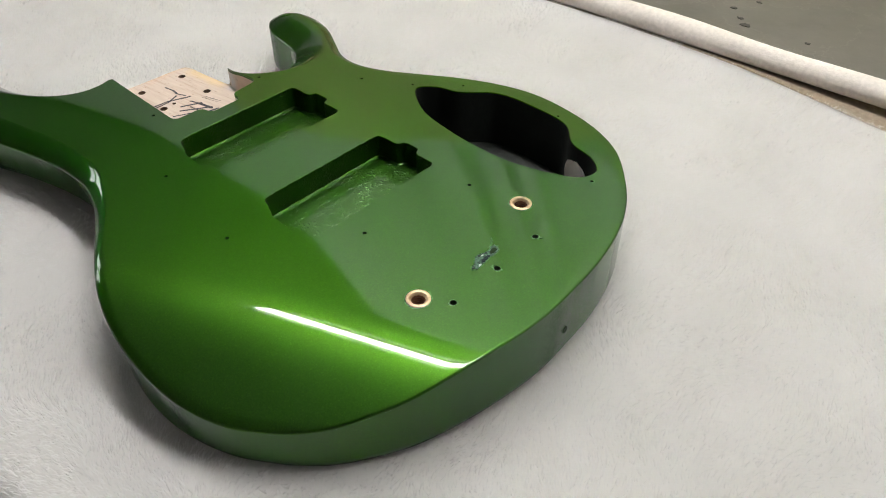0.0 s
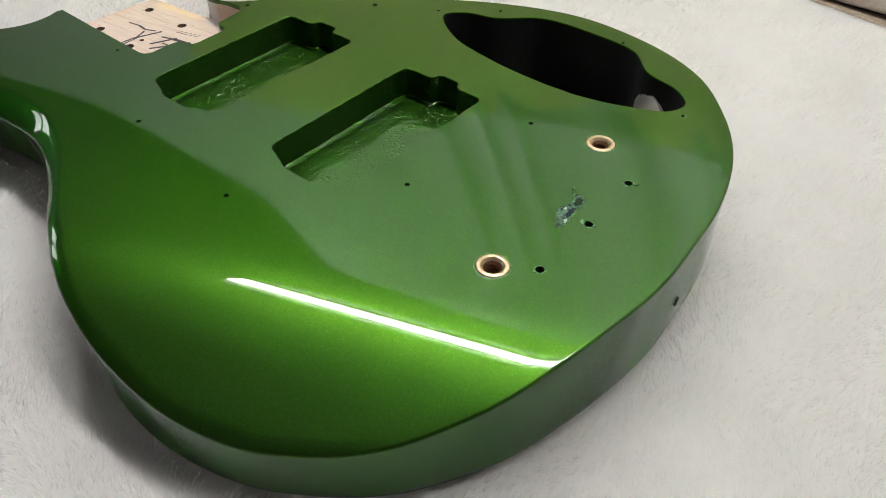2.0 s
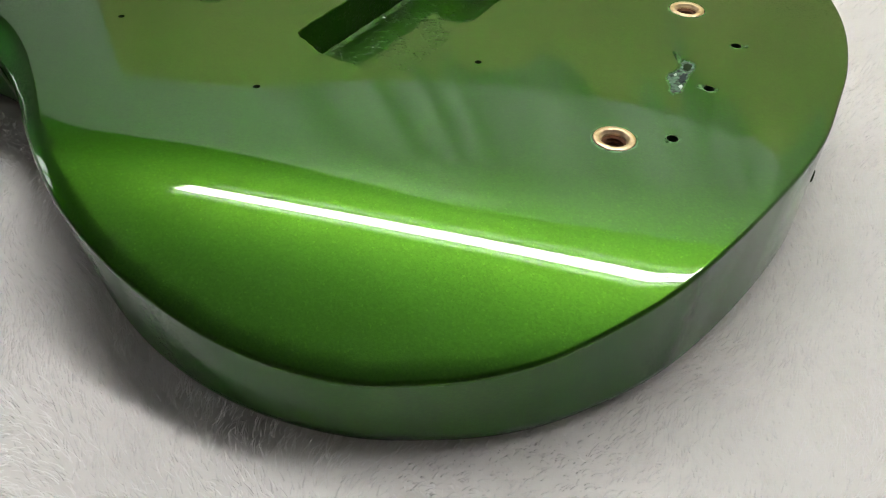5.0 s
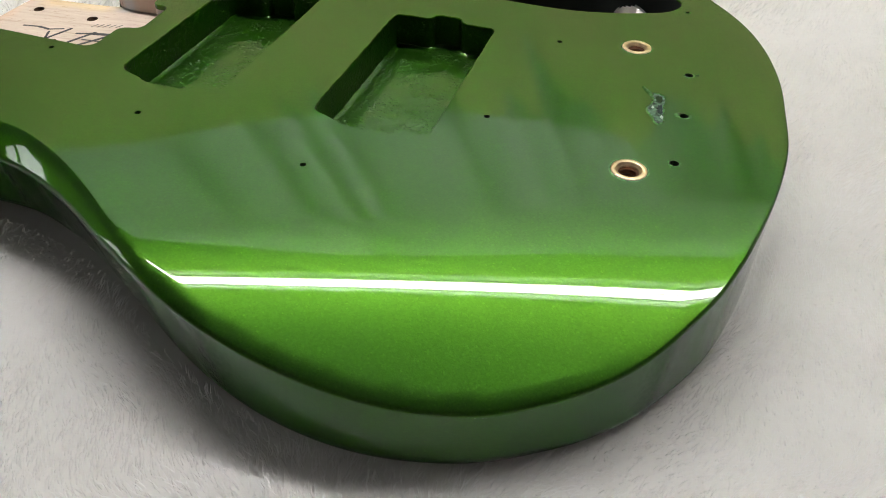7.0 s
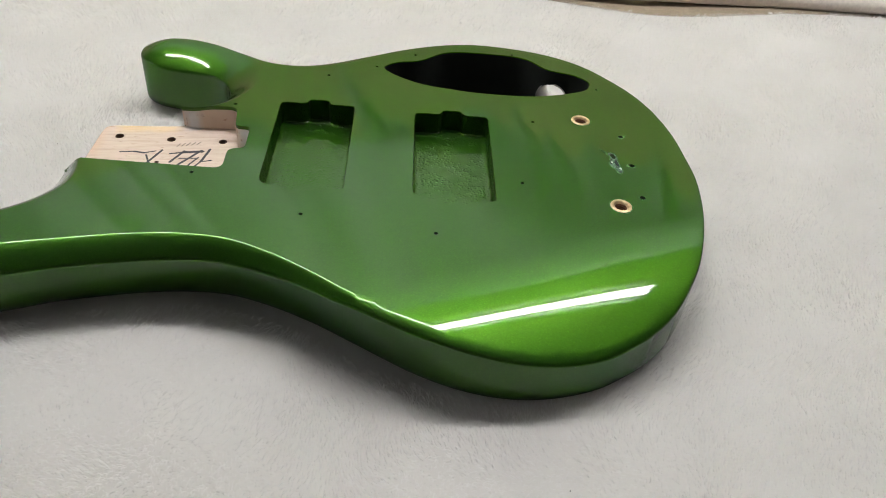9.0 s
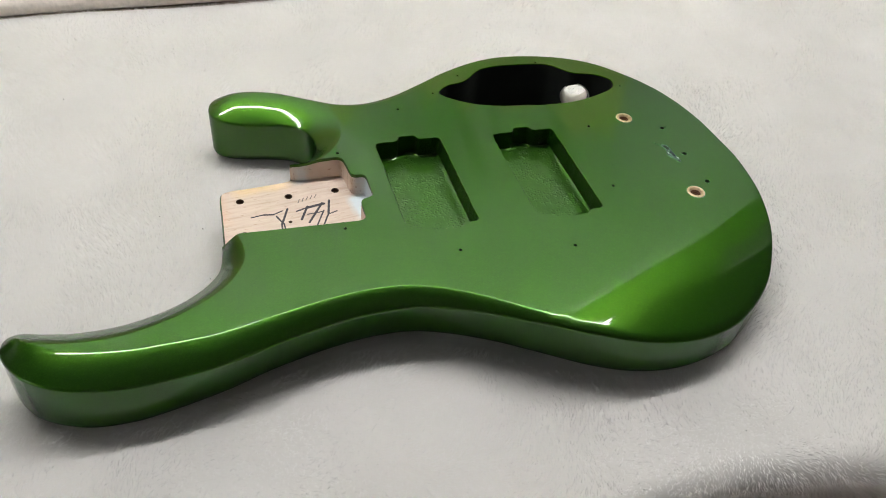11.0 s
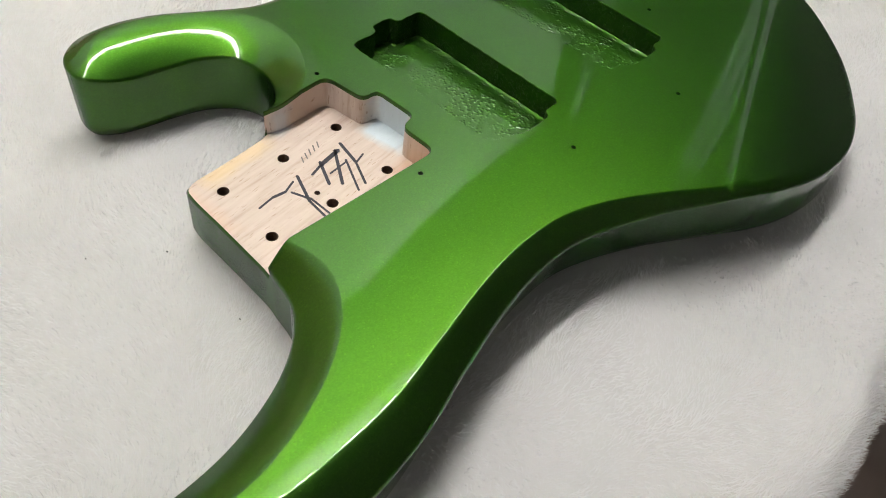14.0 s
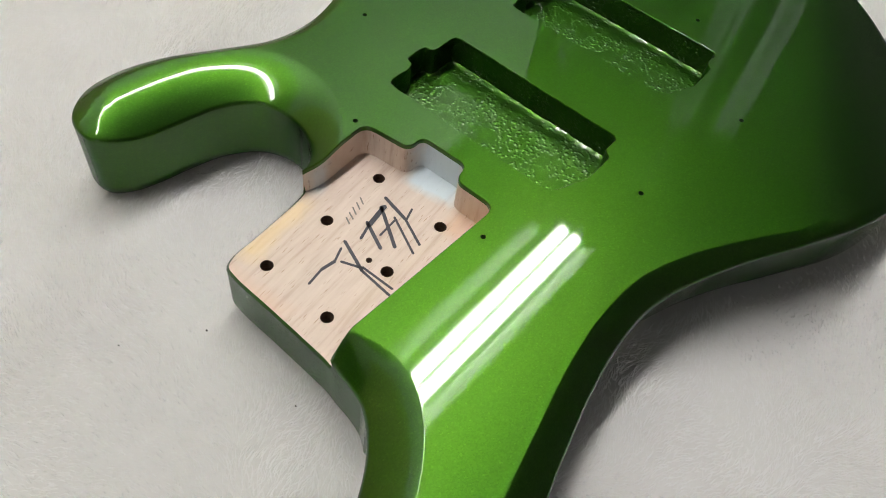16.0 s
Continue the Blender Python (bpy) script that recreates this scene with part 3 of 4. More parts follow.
def make_cavity():
    bottom = 7.0
    hole = np.array([112.5, 1.0])
    way = np.array([19.0, -12.0]) / np.linalg.norm((19.0, -12.0))
    zc, r = 24.5, 11.0
    dense = resample(CAVITY, 0.7)

    def bored(p, z):
        side = (p - hole) @ np.array([-way[1], way[0]])
        return abs((p - hole) @ way) < 12 and side * side + (z - zc) ** 2 < r * r

    cavity = wall_strip("control_cavity", dense, bottom, BLACK_PAINT, rows=44, skip=bored)
    tagged(cavity, "deep control cavity painted black inside, with a jack hole")
    v, f, mid = triangulate([dense - outward(dense) * 0.3], np.zeros((0, 2)))
    v, f = used(v, f[inside(dense, mid)])
    add_mesh("cavity_floor", np.c_[v, np.full(len(v), bottom)], f, np.tile((0, 0, 1.0), (len(v), 1)), BLACK_PAINT, cavity)
    # the bored jack hole; its wall is coloured pale for the lit mat seen through it
    verts, faces, m = [], [], 28
    across = np.array([-way[1], way[0]])
    for k, (t, rr) in enumerate(((-0.6, r + 1.1), (-0.6, r), (8.0, r), (16.0, r), (21.0, r))):
        for i in range(m):
            a = 2 * math.pi * i / m
            xy = hole + way * (t + 0.5) + across * rr * math.cos(a)
            verts.append((*xy, zc + rr * math.sin(a)))
            if k:
                j = (i + 1) % m
                faces.append(((k - 1) * m + i, (k - 1) * m + j, k * m + j, k * m + i))
    add_mesh("jack_hole", verts, faces, None, plain("bright_bore", (0.80, 0.77, 0.74), 0.7), cavity, "round jack hole bored through the side")


make_cavity()

for x, y in SCREWS:
    bore("screw_hole", x, y, 1.15, TOP * 1000, 9, HOLE_GREEN, guitar)
for x, y in BRIDGE_SCREWS:
    bore("bridge_screw_hole", x, y, 1.7, TOP * 1000, 12, HOLE_GREEN, guitar)
for x, y in COVER_SCREWS:
    bore("cover_screw_hole", x, y, 0.9, TOP * 1000, 7, HOLE_GREEN, guitar)


def lathe(profile, n=40):
    """A bmesh turned from (radius, height) pairs in millimetres."""
    bm = bmesh.new()
    rows = [[bm.verts.new((r * 0.001 * math.cos(2 * math.pi * i / n), r * 0.001 * math.sin(2 * math.pi * i / n), z * 0.001)) for i in range(n)] for r, z in profile]
    for a, b in zip(rows, rows[1:]):
        for i in range(n):
            bm.faces.new((a[i], a[(i + 1) % n], b[(i + 1) % n], b[i]))
    bmesh.ops.recalc_face_normals(bm, faces=bm.faces)
    return bm


for x, y in POSTS:
    ring = part("threaded_insert", lathe([(6.1, -0.3), (6.05, 0.2), (5.8, 0.4), (4.5, 0.4), (4.2, 0.2), (4.0, -0.3), (3.6, -0.6), (3.5, -1.2)]), BRASS, guitar, "flanged brass bridge insert")
    ring.location = (x * 0.001, y * 0.001, TOP)
    turns = [(3.5 - 0.6 * (k % 2), -1.2 - 0.7 * k) for k in range(13)]
    core = part("thread", lathe(turns + [(0.05, -10.4)], 28), THREAD, ring)



def stroke(x0, y0, x1, y1, w, material=INK):
    """One plain bar of ink on the pocket's floor."""
    a, b = np.array((x0, y0)), np.array((x1, y1))
    t = (b - a) / np.linalg.norm(b - a)
    n = np.array((-t[1], t[0])) * w / 2
    e = t * w * 0.4
    loop = [a - n, a - e - n * 0.3, a - e + n * 0.3, a + n, b + n, b + e + n * 0.3, b + e - n * 0.3, b - n]
    low, high = [(*q, FLOOR + 0.02) for q in loop], [(*q, FLOOR + 0.10) for q in loop]
    m = len(loop)
    faces = [tuple(range(m, 2 * m))[::-1]] + [(i, (i + 1) % m, m + (i + 1) % m, m + i) for i in range(m)]
    add_mesh("ink_bar", low + high, faces, None, material, pocket, smooth=False)


# two words of marker and a short pencil line, as bars
for x0, y0, x1, y1, w in ((35, 233, 22, 237, 1.5), (22, 237, 10, 244, 1.1), (33.5, 238, 17, 251, 1.5), (33, 248, 21, 255, 1.5), (32.5, 237, 31.5, 249, 2.2), (31.5, 249, 30, 256, 1.2),
                          (25, 240, 25, 250, 0.9), (9.5, 249, 26, 239, 1.0), (23, 231, 21.5, 237, 0.9), (34, 261, 20, 268, 1.4), (20, 268, 5, 270.5, 1.1), (21, 266.5, 6, 267.5, 1.0),
                          (29, 269.5, 21, 267, 1.1), (33, 264.5, 31, 271, 1.0), (31, 271, 32.5, 277, 1.4), (32.5, 277, 32, 285, 1.0)):
    stroke(x0, y0, x1, y1, w)
for x0, y0, x1, y1 in ((43, 239.5, 40, 241.5), (42.6, 242.5, 39.5, 244.5), (42.2, 245.5, 39, 247.5), (41.6, 248.5, 38.4, 250.2), (41, 251.3, 38, 253)):
    stroke(x0, y0, x1, y1, 0.6, PENCIL)


def shard(name, points, low, high, material, parent, seed):
    """A ragged flake of lacquer: its outline roughened, its upper face uneven and tilted."""
    r = random.Random(seed)
    loop = resample(np.array(points, float), 0.55)
    loop = loop + np.array([(r.uniform(-0.16, 0.16), r.uniform(-0.16, 0.16)) for _ in loop])
    m, z0 = len(loop), TOP * 1000
    mid = loop.mean(0)
    inner = mid + (loop - mid) * 0.7
    verts = [(*q, z0 + 0.01) for q in loop] + [(*q, z0 + r.uniform(low, high)) for q in inner] + [(*mid, z0 + (low + high) / 2)]
    faces = [(i, (i + 1) % m, m + (i + 1) % m, m + i) for i in range(m)] + [(m + i, m + (i + 1) % m, 2 * m) for i in range(m)]
    if np.sum(loop[:, 0] * np.roll(loop[:, 1], -1) - np.roll(loop[:, 0], -1) * loop[:, 1]) < 0:
        faces = [f[::-1] for f in faces]
    return add_mesh(name, verts, faces, None, material, parent, smooth=False)


def torn_patch():
    """Lacquer torn round a wire hole: primer in a ragged ring of lifted lacquer, dark pits, a pale chip and an upright sliver."""
    r = random.Random(4)
    line = [(-14.6, -9.2), (-12.6, -7.6), (-10.8, -7.8), (-6.2, -5.2), (-3, -5.2), (0, -6.8), (3.6, -7.6), (5.6, -6.6), (7.8, -7.6), (8.2, -9.6), (6.2, -11.6),
            (3, -11.8), (-0.4, -11.2), (-6, -11.2), (-9, -11.2), (-12.8, -11.2)]
    loop = resample(np.array(line, float), 0.6)
    loop = loop + np.array([(r.uniform(-0.25, 0.25), r.uniform(-0.25, 0.25)) for _ in loop])
    v, f, mid = triangulate([loop], np.array([(x + r.uniform(-0.4, 0.4), y + r.uniform(-0.3, 0.3)) for x in np.arange(-12, 8, 1.1) for y in (-10.4, -9.4, -8.6, -7.6, -6.6)]))
    v, f = used(v, f[inside(loop, mid)])
    z = TOP * 1000 + 0.03 + np.array([r.uniform(0, 0.20) for _ in v])
    patch = add_mesh("torn_patch", np.c_[v, z], f, None, PRIMER, guitar, "chipped patch of grey primer in the lacquer", smooth=False)
    ring, m = np.vstack([loop + outward(loop) * 0.25, loop, loop - outward(loop) * 0.5]), len(loop)
    zs = [TOP * 1000 + 0.01] * m + [TOP * 1000 + 0.34 + r.uniform(0, 0.2) for _ in range(m)] + [TOP * 1000 + 0.04] * m
    add_mesh("lifted_edge", np.c_[ring, zs], [(k * m + i, (k + 1) * m + i, (k + 1) * m + (i + 1) % m, k * m + (i + 1) % m) for k in (0, 1) for i in range(m)], None, FLAKE_EDGE, patch, smooth=False)
    # a raised dark flake paints the wire hole's shade; nothing is bored
    shard("wire_hole_shade", [(2.0, -8.4), (5.4, -7.9), (6.9, -9.0), (6.0, -10.8), (3.2, -10.9), (0.6, -10.6)], 0.28, 0.34, HOLE_GREEN, patch, 1)
    shard("pit", [(0.0, -9.0), (0.6, -10.8), (-5.6, -10.9), (-8.6, -10.2), (-6.0, -9.0), (-3.0, -8.6)], 0.24, 0.36, PRIMER_DARK, patch, 2)
    shard("pale_chip", [(-9.2, -9.6), (-7.6, -10.4), (-9.6, -11.3), (-11.2, -10.8)], 0.25, 0.5, PALE_CHIP, patch, 3)
    shard("pale_chip", [(-3.0, -6.4), (-1.2, -7.2), (-2.6, -7.8), (-4.2, -7.0)], 0.25, 0.4, PALE_CHIP, patch, 4)
    shard("sliver", [(12.2, -2.8), (12.4, -3.8), (9.6, -5.6), (7.0, -7.0), (6.0, -6.2), (9.0, -4.4)], 0.3, 0.9, FLAKE_EDGE, patch, 5)
    # flakes lifted beside the bridge's screw holes
    for k, points in enumerate((((-7.6, -16.6), (-7.0, -15.0), (-5.0, -15.2), (-4.4, -16.6), (-6.2, -16.7)), ((-5.0, -20.0), (-5.4, -21.8), (-7.6, -20.5)),
                                ((25.6, -23.0), (27.2, -23.6), (27.4, -25.2), (26.0, -24.9)), ((-39.6, -13.0), (-41.4, -13.6), (-40.8, -14.6)))):
        shard("lacquer_flake", points, 0.25, 0.6, FLAKE_EDGE, guitar, 20 + k)


torn_patch()


def chipped_rim(x, y, r, seed):
    """Lifted lacquer round a drilled hole."""
    rnd = random.Random(seed)
    m = 22
    ins, outs = circle(x, y, r + 0.05, m), []
    for i, q in enumerate(circle(x, y, 1.0, m) - (x, y)):
        outs.append(np.array((x, y)) + q * (r + rnd.uniform(0.25, 1.0)))
    verts = [(*q, TOP * 1000 + 0.12) for q in ins] + [(*q, TOP * 1000 + 0.015) for q in outs]
    add_mesh("chipped_rim", verts, [(i, m + i, m + (i + 1) % m, (i + 1) % m) for i in range(m)], None, FLAKE_EDGE, guitar, smooth=False)


for k, (x, y) in enumerate(BRIDGE_SCREWS):
    chipped_rim(x, y, 1.7, 30 + k)
for k, (x, y) in enumerate(POSTS):
    chipped_rim(x, y, 6.3, 40 + k)
for k, (x, y) in enumerate(COVER_SCREWS[:1]):
    chipped_rim(x, y, 0.95, 50 + k)
# dark disc on the side: the strap hole's shade is painted, not bored
strap = part("strap_hole_disc", lathe([(0.05, 0.02), (1.5, 0.02), (1.9, 0.12), (2.1, -0.4)], 18), HOLE_GREEN, guitar)
strap.location, strap.rotation_euler = (-0.001, -0.05665, 0.0215), (radians(90), 0, 0)

# ---- scene about it ----
mat = thing("plush_mat", "white short-pile plush mat with a rolled hem on a workbench", "mat")


def waves(x, y, seed, n=7, base=20.0):
    """A smooth field from a few crossed waves."""
    r = np.random.RandomState(seed)
    out = np.zeros_like(x)
    for k in range(n):
        a, w, p = r.uniform(0, 2 * math.pi), base * r.uniform(0.6, 2.2), r.uniform(0, 6.28)
        out += np.sin((x * math.cos(a) + y * math.sin(a)) * w + p)
    return out / math.sqrt(n / 2)


EDGE_X = -0.215      # where the mat bends over the bench's front edge
HEM_X = 0.395
Y0, Y1 = -0.70, 0.90


def hem_line(y):
    return 0.3740 + 0.08 * y + 0.0015 * np.sin(y * 11)


def bare_strip(y):
    """How wide the brown strip beside the hem lies bare of pile."""
    return 0.007 + 0.023 * np.exp(-((y + 0.19) / 0.13) ** 2)


HANG = 0.085         # how much of the mat hangs over the front edge


def front_wob(y):
    """How the mat's front bend strays from a straight line."""
    return 0.16 * (y - 0.085) + 0.006 * np.sin(y * 9 + 1.0) + 0.006 * np.sin(y * 23)


def mat_surface(u, y):
    """The mat's place and normal; u runs across it, and bends down past the bench's edge."""
    ripple = 0.0014 * waves(u, y, 5, 6, 14.0) * np.clip((u - EDGE_X) / 0.1, 0.3, 1)
    wob = front_wob(y)
    past = np.clip(EDGE_X + wob - u, 0, None)
    r = 0.016
    a = np.clip(past / r, 0, math.pi / 2 * 0.96)
    rest = np.clip(past - r * math.pi / 2 * 0.96, 0, None)
    x = np.where(past > 0, EDGE_X + wob - r * np.sin(a) + rest * 0.35, u)
    z = -0.001 + np.where(past > 0, -r * (1 - np.cos(a)) - rest, 0) + ripple
    return x, z, a


def make_mat():
    us, ys = np.arange(-0.45, HEM_X + 0.13, 0.005), np.arange(Y0, Y1, 0.012)
    gu, gy = np.meshgrid(us, ys)
    gu = np.clip(gu, EDGE_X + front_wob(gy) - HANG, hem_line(gy))
    x, z, _ = mat_surface(gu, gy)
    n, m = gu.shape
    idx = np.arange(n * m).reshape(n, m)
    quads = np.c_[idx[:-1, :-1].ravel(), idx[:-1, 1:].ravel(), idx[1:, 1:].ravel(), idx[1:, :-1].ravel()]
    sheet = add_mesh("sheet", np.c_[x.ravel(), gy.ravel(), z.ravel()] * 1000, quads, None, FUR_BACK, mat)
    return sheet


def hashed(i, j, k):
    """A repeatable random number for a cell."""
    h = np.sin(i * 127.1 + j * 311.7 + k * 74.7) * 43758.5453
    return h - np.floor(h)


def make_pile(name, count, seed, u0, u1, y0, y1):
    """The pile: tapering tufts that lean with the nap."""
    r = np.random.RandomState(seed)
    u, y = r.uniform(u0, u1, count), r.uniform(y0, y1, count)
    pts = np.c_[u, y] * 1000
    under = inside(OUTLINE - OUT_N * 5.0, pts) | (u > hem_line(y) - bare_strip(y)) | (u < EDGE_X + front_wob(y) - HANG)
    u, y = u[~under], y[~under]
    x, z, a = mat_surface(u, y)
    c = len(u)
    heading = -0.7 + 1.0 * waves(x, y, 11, 6, 16.0) + 0.7 * waves(x, y, 12, 8, 70.0) + r.normal(0, 0.45, c)
    lean = np.clip(0.95 + 0.12 * waves(x, y, 13, 8, 45.0) + r.normal(0, 0.2, c), 0.2, 1.3)
    length = 0.0050 * np.clip(1 + 0.15 * waves(x, y, 14, 6, 60.0) + r.normal(0, 0.15, c), 0.55, 1.6)
    width = r.uniform(0.00012, 0.00024, c)
    # tufts: hairs of one cell lean together and meet at their tips
    cell = 0.0048
    ci, cj = np.floor(x / cell).astype(int), np.floor(y / cell).astype(int)
    best, pick = np.full(c, 9.0), np.zeros((c, 4))
    for di in (-1, 0, 1):
        for dj in (-1, 0, 1):
            h = np.stack([hashed(ci + di, cj + dj, k) for k in range(4)], 1)
            cx, cy = (ci + di + h[:, 0]) * cell, (cj + dj + h[:, 1]) * cell
            d2 = (cx - x) ** 2 + (cy - y) ** 2
            near = d2 < best
            best[near] = d2[near]
            pick[near] = np.c_[cx, cy, h[:, 2], h[:, 3]][near]
    heading = heading + 0.7 * (pick[:, 2] - 0.5)
    lean = np.clip(lean + 0.3 * (pick[:, 3] - 0.5), 0.1, 1.35)
    length = length * (0.85 + 0.3 * pick[:, 3])
    rimmed = np.clip(1 - np.abs(x - EDGE_X - 0.16 * (y - 0.085) + 0.012) / 0.03, 0, 1)
    length, lean = length * (1 + 0.25 * rimmed), lean * (1 - 0.3 * rimmed)
    up = np.c_[-np.sin(a), np.zeros(c), np.cos(a)]
    side = np.c_[np.cos(a), np.zeros(c), np.sin(a)]
    flat = side * np.cos(heading)[:, None] + np.array([0, 1.0, 0]) * np.sin(heading)[:, None]
    root = np.c_[x, y, z] - up * 0.001
    dir1 = flat * np.sin(lean * 0.6)[:, None] + up * np.cos(lean * 0.6)[:, None]
    dir2 = flat * np.sin(lean * 1.25)[:, None] + up * np.cos(lean * 1.25)[:, None]
    middle = root + dir1 * (length * 0.5)[:, None]
    tip = middle + dir2 * (length * 0.5)[:, None]
    pull = 0.22 * np.cos(a)[:, None]
    tip[:, :2] += (pick[:, :2] - np.c_[x, y]) * pull
    middle[:, :2] += (pick[:, :2] - np.c_[x, y]) * pull * 0.35
    ang = r.uniform(0, 6.28, c)
    across = (side * np.cos(ang)[:, None] + np.array([0, 1.0, 0]) * np.sin(ang)[:, None]) * width[:, None]
    v = np.stack([root - across, root + across, middle + across * 0.8, middle - across * 0.8, tip], 1).reshape(-1, 3)
    me = bpy.data.meshes.new(name)
    me.vertices.add(c * 5)
    me.vertices.foreach_set("co", v.ravel())
    k = np.arange(c)[:, None] * 5
    loops = np.hstack([k + [0, 1, 2, 3], k + [3, 2, 4]]).ravel()
    me.loops.add(c * 7)
    me.loops.foreach_set("vertex_index", loops)
    me.polygons.add(c * 2)
    me.polygons.foreach_set("loop_start", np.c_[np.arange(c) * 7, np.arange(c) * 7 + 4].ravel())
    me.update(calc_edges=True)
    me.materials.append(FUR)
    me.polygons.foreach_set("use_smooth", [True] * len(me.polygons))
    ob = new(name, me)
    ob.parent = mat
    return tagged(ob, kind="stuff")


make_mat()
make_pile("plush_nap", 760000, 21, EDGE_X - 0.20, HEM_X + 0.05, -0.50, 0.72)


def make_hem():
    """The rolled edge of the mat: a thick soft tube along the bench."""
    ys = np.linspace(Y0, Y1, 150)
    n = 20
    verts, faces = [], []
    for k, y in enumerate(ys):
        cx = hem_line(y)
        rr = 0.0098 + 0.0004 * math.sin(y * 17) + 0.0003 * math.sin(y * 41)
        for i in range(n):
            a = 2 * math.pi * i / n
            verts.append(((cx + 0.003 + rr * 1.1 * math.cos(a)) * 1000, y * 1000, (rr * 0.95 + rr * math.sin(a)) * 1000))
            if k:
                j = (i + 1) % n
                faces.append(((k - 1) * n + i, (k - 1) * n + j, k * n + j, k * n + i))
    add_mesh("rolled_hem", verts, faces, None, HEM, mat, "rolled cream hem of the mat")
    verts, faces = [], []
    for k, y in enumerate(ys):
        for i, t in enumerate(np.linspace(-bare_strip(y) - 0.001, 0.006, 8)):
            x = hem_line(y) + t
            z = mat_surface(np.array([x]), np.array([y]))[1][0]
            verts.append((x * 1000, y * 1000, z * 1000 + 0.9))
            if k and i:
                faces.append(((k - 1) * 8 + i - 1, (k - 1) * 8 + i, k * 8 + i, k * 8 + i - 1))
    add_mesh("hem_strip", verts, faces, None, HEM_STRIP, mat, "brown strip beside the hem")


make_hem()


def box(bm, x0, x1, y0, y1, z0, z1):
    r = bmesh.ops.create_cube(bm, size=1.0)
    for v in r["verts"]:
        v.co = (x0 + (v.co.x + 0.5) * (x1 - x0), y0 + (v.co.y + 0.5) * (y1 - y0), z0 + (v.co.z + 0.5) * (z1 - z0))
    return r["verts"]


def bench_top_material():
    m, nt, p, nodes, links = mat_new("scuffed_steel_sheet")
    n1, n2 = tex_noise(nt, 6.0, 6.0, 0.65), tex_noise(nt, 90.0, 3.0)
    r = ramp(nt, n1.outputs["Fac"], [(0.3, (0.074, 0.068, 0.060)), (0.55, (0.118, 0.108, 0.096)), (0.75, (0.155, 0.142, 0.128))])
    v = node(nt, "ShaderNodeTexVoronoi", Scale=9.0)
    v.feature = "DISTANCE_TO_EDGE"
    warp = nodes.new("ShaderNodeMix")
    warp.data_type, warp.blend_type = "RGBA", "ADD"
    warp.inputs["Factor"].default_value = 0.25
    links.new(coords(nt), warp.inputs["A"])
    links.new(n1.outputs["Color"], warp.inputs["B"])
    links.new(warp.outputs["Result"], v.inputs["Vector"])
    scratch = ramp(nt, v.outputs["Distance"], [(0.0, (1.5, 1.5, 1.5)), (0.012, (1, 1, 1))])
    mx = nodes.new("ShaderNodeMix")
    mx.data_type, mx.blend_type = "RGBA", "MULTIPLY"
    mx.inputs["Factor"].default_value = 0.5
    links.new(r.outputs["Color"], mx.inputs["A"])
    links.new(scratch.outputs["Color"], mx.inputs["B"])
    links.new(mx.outputs["Result"], p.inputs["Base Color"])
    p.inputs["Roughness"].default_value = 0.5
    links.new(bump(nt, n2.outputs["Fac"], 0.15, 0.001).outputs["Normal"], p.inputs["Normal"])
    return m


bench = thing("workbench", "workbench with a scuffed grey top under the mat", "workbench", (0, 0, -0.85))
bm = bmesh.new()
for v in box(bm, 0.0, 0.98, -0.86, 0.95, 0.80, 0.838):
    if v.co.x < 0.5:
        v.co.x = EDGE_X + 0.16 * (v.co.y - 0.085) + 0.014
bmesh.ops.bevel(bm, geom=bm.edges[:], offset=0.004, segments=2, affect="EDGES")
part("bench_top", bm, bench_top_material(), bench, "scuffed grey bench top with dark spots")
LEG = plain("dark_steel", (0.05, 0.05, 0.05), 0.5, 0.6)
for x, y in ((0.20, -0.8), (0.90, -0.8), (0.20, 0.88), (0.90, 0.88)):
    bm = bmesh.new()
    box(bm, x - 0.03, x + 0.03, y - 0.03, y + 0.03, 0, 0.80)
    part("leg", bm, LEG, bench)

SPOT = plain("dark_spill", (0.03, 0.028, 0.026), 0.6)
for k, (x, y, r) in enumerate(((0.501, 0.034, 0.0030), (0.482, 0.021, 0.0026), (0.470, 0.011, 0.0042), (0.465, -0.046, 0.0022), (0.528, 0.019, 0.0022))):
    rnd = random.Random(70 + k)
    loop = [(math.cos(a) * r * rnd.uniform(0.5, 1.1), math.sin(a) * 1.5 * r * rnd.uniform(0.5, 1.1)) for a in np.linspace(0, 2 * math.pi, 13)[:-1]]
    bm = bmesh.new()
    f = bm.faces.new([bm.verts.new((px, py, 0)) for px, py in loop])
    g = bmesh.ops.extrude_face_region(bm, geom=[f])
    for v in g["geom"]:
        if isinstance(v, bmesh.types.BMVert):
            v.co.z += 0.0006
    bmesh.ops.recalc_face_normals(bm, faces=bm.faces)
    part("dark_spot", bm, SPOT, bench).location = (x, y, 0.838)

for k, (x, y) in enumerate(((0.0821, 0.3382), (0.0609, 0.3133), (0.0125, 0.317), (0.2462, 0.3891), (-0.1964, 0.0584))):
    bm = bmesh.new()
    bmesh.ops.create_icosphere(bm, subdivisions=1, radius=0.0003 + 0.00012 * (k % 2))
    bmesh.ops.scale(bm, verts=bm.verts, vec=(1.4, 1.0, 0.6))
    me = bpy.data.meshes.new("lint_speck")
    bm.to_mesh(me)
    bm.free()
    me.materials.append(SPOT)
    ob = tagged(new("lint_speck", me), "tiny dark speck of dirt on the white plush", "speck", "specks on the mat")
    ob.location = (x, y, 0.0035)

